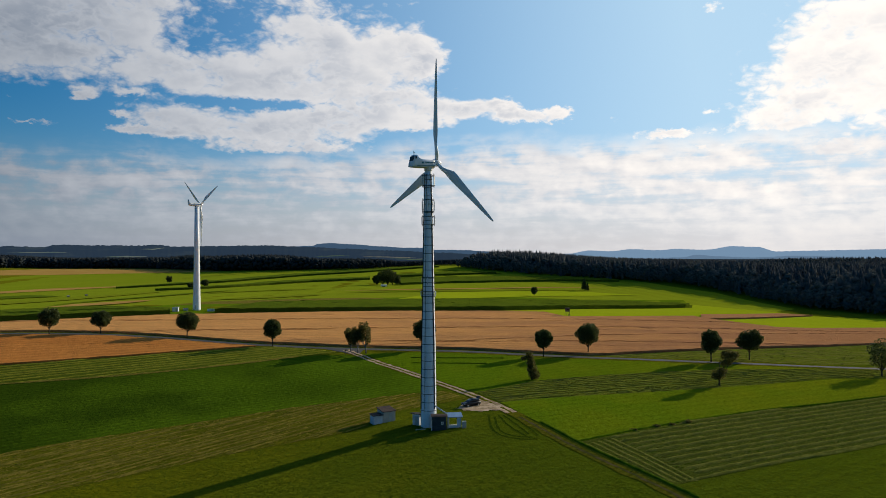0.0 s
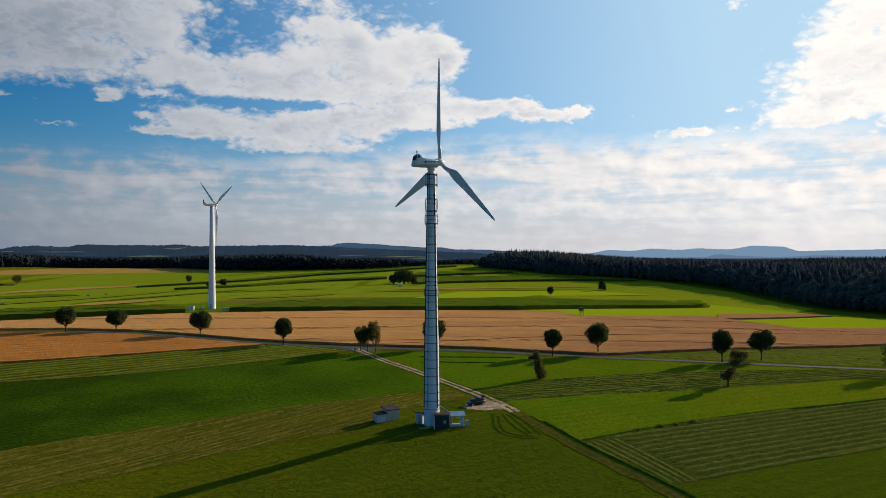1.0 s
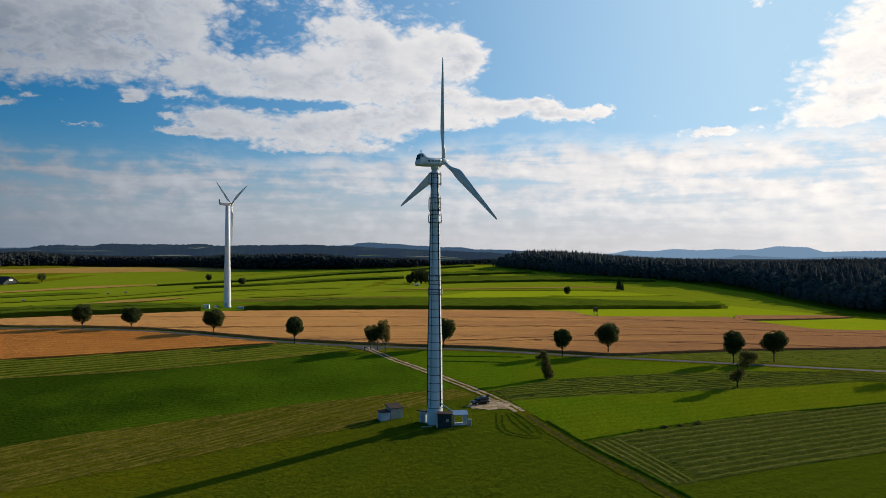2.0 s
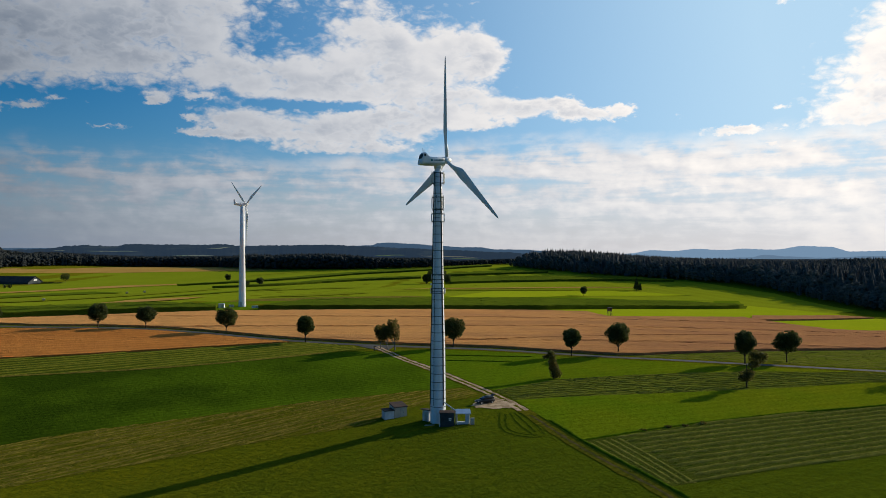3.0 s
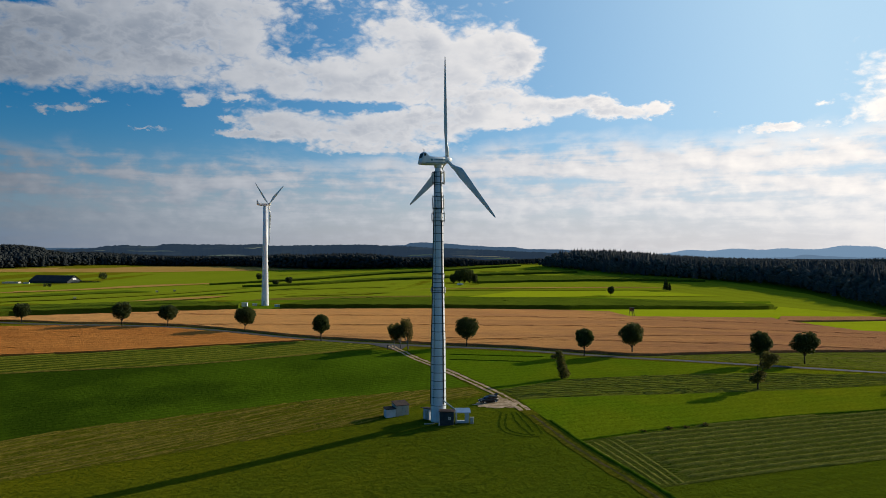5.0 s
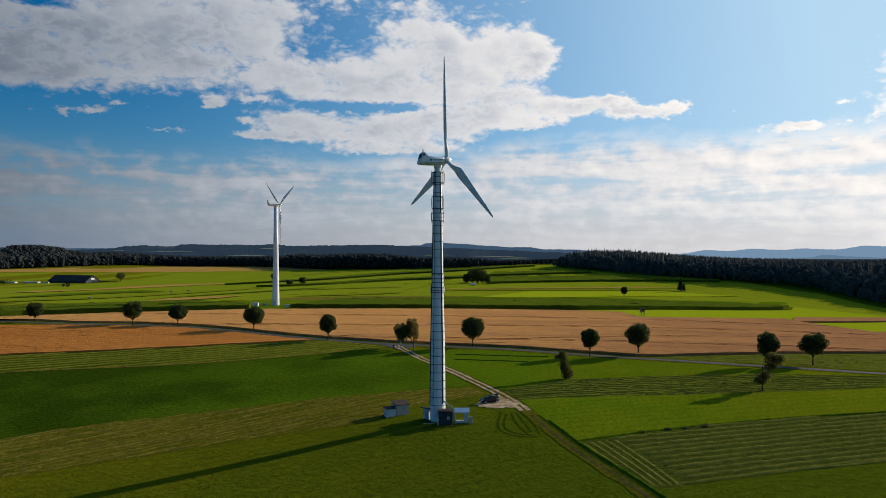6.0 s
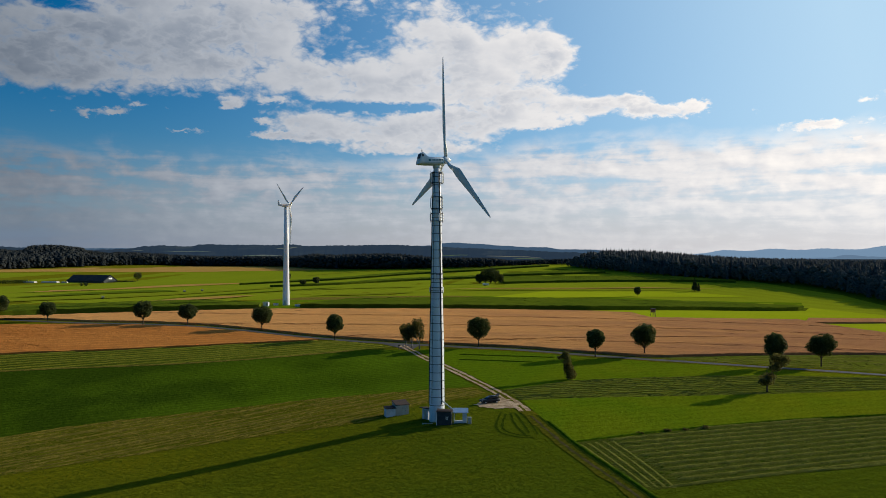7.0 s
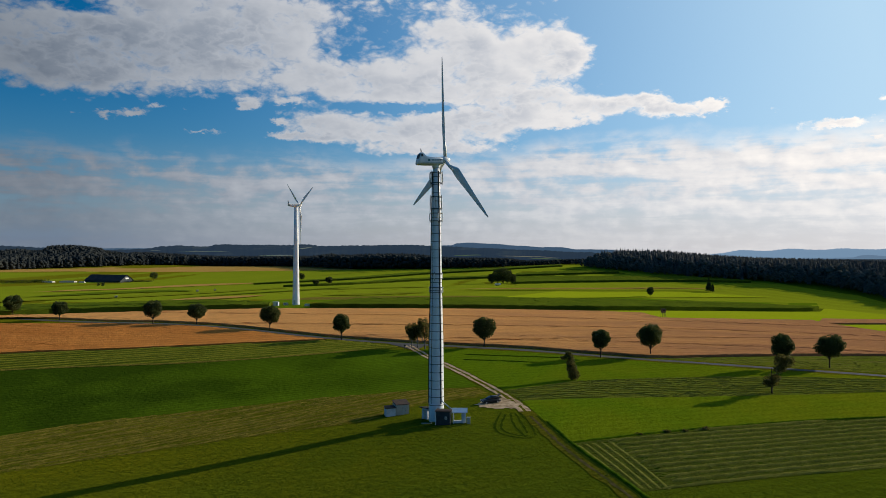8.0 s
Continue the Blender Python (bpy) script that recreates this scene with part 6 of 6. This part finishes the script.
def swaths(parent, poly, deg, gap, w, h, mat, first=0.5, keep=lambda x, y: True, wander=0.15, seed=1, broken=0.0):
    """Parallel swaths over a field outline."""
    d = Vector((math.cos(radians(deg)), math.sin(radians(deg))))
    n = Vector((-d.y, d.x))
    us, vs = [Vector(p).dot(d) for p in poly], [Vector(p).dot(n) for p in poly]
    rng = random.Random(seed)
    v = min(vs) + gap * first
    k = 0
    while v < max(vs):
        run = []
        u = min(us)
        ph = rng.uniform(0, 6)
        stop = -1e9
        while u < max(us) + 1:
            p = d * u + n * (v + wander * math.sin(u * 0.11 + ph) + rng.uniform(-0.02, 0.02))
            ok = inside(p.x, p.y, poly) and keep(p.x, p.y) and u > stop
            if ok and broken and rng.random() < broken * 0.05:
                ok, stop = False, u + rng.uniform(2, 9)
            if ok:
                run.append(p)
            if not ok or u + 0.9 >= max(us) + 1:
                if len(run) > 5:
                    part("swath", swath(run, w, h, seed * 100 + k), mat, parent, smooth=True)
                    k += 1
                run = []
            u += 0.9
        v += gap * rng.uniform(0.9, 1.1)


def from_track(x, y):
    """Plan distance to the farm track."""
    return min((Vector((x, y)) - p).length for p in TRACK_PTS)


TRACK_PTS = smooth_line(TRACK, 2.0)
ob = bpy.data.objects
swaths(ob["field_mown_right"], F_MOWN_RIGHT, 24.9, 2.2, 0.75, 0.30, "hay", keep=lambda x, y: from_track(x, y) > 8.2, seed=2, wander=0.06)
for k in range(5):
    off = 1.7 + 1.3 * k
    line = [(25.6 + off, -15.4 + 0.55 * off), (29.6 + off, -24.5 + 0.3 * off), (33.4 + off * 0.95, -33.2)]
    part("swath", swath(smooth_line(line, 0.9), 0.6, 0.08, 40 + k), "hay", ob["field_mown_right"], smooth=True)
part("swath", swath(smooth_line([(39.2, -32.9), (56.3, -25.0), (72.8, -18.0), (115.1, 4.7), (148, 15.6)], 0.9), 0.6, 0.24, 60), "hay", ob["field_mown_right"], smooth=True)
swaths(ob["field_mown_left"], F_MOWN_LEFT, 43.5, 1.6, 0.32, 0.18, "hay_brown", seed=3, broken=0.5, wander=0.5)
swaths(ob["field_mown_strip"], F_STRIP, 35.2, 3.0, 0.7, 0.28, "hay_pale", seed=4, wander=0.3)
swaths(ob["field_mown_middle"], F_MOWN_MIDDLE, 18.5, 2.0, 0.5, 0.2, "hay_pale", seed=5, broken=0.3, wander=0.3)
swaths(ob["field_roadside"], F_ROADSIDE, 24, 3.0, 0.8, 0.12, "hay", seed=6, broken=0.5, wander=0.4)
for line in ([(-7, 74), (6.4, 73.2), (21.2, 72.5)], [(-6.1, 65.9), (5.3, 65.1), (15.6, 64.2)]):
    tagged(part("grass_bank", swath(smooth_line(line, 0.8), 0.4, 0.2, 77), "clover"), "low dark uncut grass bank in the meadow", "grass bank", kind="structure")
tagged(part("grass_bank", swath(smooth_line([(25.9, -13.6), (38, -6.6), (49.9, -0.1), (67.8, 8.4), (88.7, 16.4), (138.7, 39.1)], 0.8), 0.6, 0.28, 78), "clover"), "uncut grass bank along the mown edge", "grass bank", kind="structure")
tagged(part("grass_bank", swath(smooth_line(side_line(TRACK, 2.0, 4, -60), 0.8), 0.8, 0.26, 79), "clover"), "tall uncut grass beside the farm track", "grass bank", kind="structure")


# ---- grass ----
def grass_stuff(name, poly, count, tall, label, seed, bare):
    """Loose tufts, three blades each, standing in the meadow."""
    rng = random.Random(seed)
    px, py = [p[0] for p in poly], [p[1] for p in poly]
    X, Y = [], []
    while len(X) < count:
        x, y = rng.uniform(min(px), max(px)), rng.uniform(min(py), max(py))
        if not inside(x, y, poly) or any(inside(x, y, b) for b in bare):
            continue
        if noise.noise(Vector((x * 0.12, y * 0.12, 3.0))) + 0.45 * noise.noise(Vector((x * 0.5, y * 0.5, 9.0))) < rng.uniform(-1.2, 0.3):
            continue
        if math.hypot(x, y) < 2.6 or from_track(x, y) < 1.5:
            continue
        X.append(x)
        Y.append(y)
    Z = heights(X, Y)
    V, T = [], []
    for x, y, z in zip(X, Y, Z):
        for _ in range(3):
            a, r, h = rng.uniform(0, 6.28), rng.uniform(0.06, 0.14), tall * rng.uniform(0.5, 1.2)
            c, s = math.cos(a) * r, math.sin(a) * r
            ox, oy = rng.uniform(-0.2, 0.2), rng.uniform(-0.2, 0.2)
            k = len(V)
            V += [(x + ox - c, y + oy - s, z - 0.02), (x + ox + c, y + oy + s, z - 0.02), (x + ox + s * 0.7 + rng.uniform(-0.1, 0.1), y + oy - c * 0.7 + rng.uniform(-0.1, 0.1), z + h)]
            T.append((k, k + 1, k + 2))
    g = from_arrays(name, V, T, "tuft")
    return tagged(g, label, "grass", kind="stuff")


def hay_litter(name, poly, count, wide, mat, label, seed, deg):
    """Loose wisps of cut grass lying between the swaths."""
    rng = random.Random(seed)
    px, py = [p[0] for p in poly], [p[1] for p in poly]
    X, Y = [], []
    while len(X) < count:
        x, y = rng.uniform(min(px), max(px)), rng.uniform(min(py), max(py))
        if inside(x, y, poly) and noise.noise(Vector((x * 0.25, y * 0.25, 5.0))) > rng.uniform(-0.6, 0.5):
            X.append(x)
            Y.append(y)
    V, T = [], []
    for x, y, z in zip(X, Y, heights(X, Y)):
        a = radians(deg) + rng.gauss(0, 0.14)
        u, v = wide * rng.uniform(0.8, 3.0), wide * rng.uniform(0.15, 0.35)
        c, sn = math.cos(a), math.sin(a)
        k = len(V)
        for du, dv, dz in ((-u, 0, 0.05), (0, -v, 0.05), (u, 0, 0.05), (0, v, 0.05), (0, 0, 0.05 + wide * rng.uniform(0.1, 0.4))):
            V.append((x + du * c - dv * sn, y + du * sn + dv * c, z + dz))
        T += [(k, k + 1, k + 4), (k + 1, k + 2, k + 4), (k + 2, k + 3, k + 4), (k + 3, k, k + 4)]
    return tagged(from_arrays(name, V, T, mat), label, "hay", kind="stuff")


hay_litter("hay_litter", F_MOWN_RIGHT, 5000, 0.24, "hay", "loose wisps of cut grass between raked swaths", 501, 24.9)
hay_litter("hay_litter", F_MOWN_RIGHT, 2200, 0.22, "clover", "dark grass clumps left in the mown meadow", 502, 24.9)
hay_litter("hay_litter", F_MOWN_LEFT, 5200, 0.24, "hay_brown", "dry brownish wisps of hay on mown meadow", 503, 43.5)
hay_litter("hay_litter", F_MOWN_LEFT, 1500, 0.20, "clover", "dark grass clumps in the mown meadow", 504, 43.5)
hay_litter("hay_litter", F_MOWN_MIDDLE, 5000, 0.34, "hay", "loose wisps of cut grass on pale meadow", 505, 18.5)
hay_litter("hay_litter", F_ROADSIDE, 3000, 0.34, "hay", "loose wisps of cut grass beside the lane", 507, 24)
for line in (F_STRIP[-1:] + F_STRIP[-2:-6:-1],):
    tagged(part("grass_bank", swath(smooth_line(line, 1.2), 1.5, 0.22, 80), "hay_brown"), "dry brown uncut grass along the mown strip", "grass bank", kind="structure")
NEAR_MEADOW = [(-78, -72), (-30, -82), (60, -82), (110, -60), (130, -10), (60, 35), (20, 45), (-30, 30), (-60, -20)]
grass_stuff("meadow_grass", NEAR_MEADOW, 70000, 0.06, "loose green tufts of uncut meadow grass", 400, (F_MOWN_LEFT, F_MOWN_RIGHT, F_MOWN_MIDDLE, F_DARK, PAD))
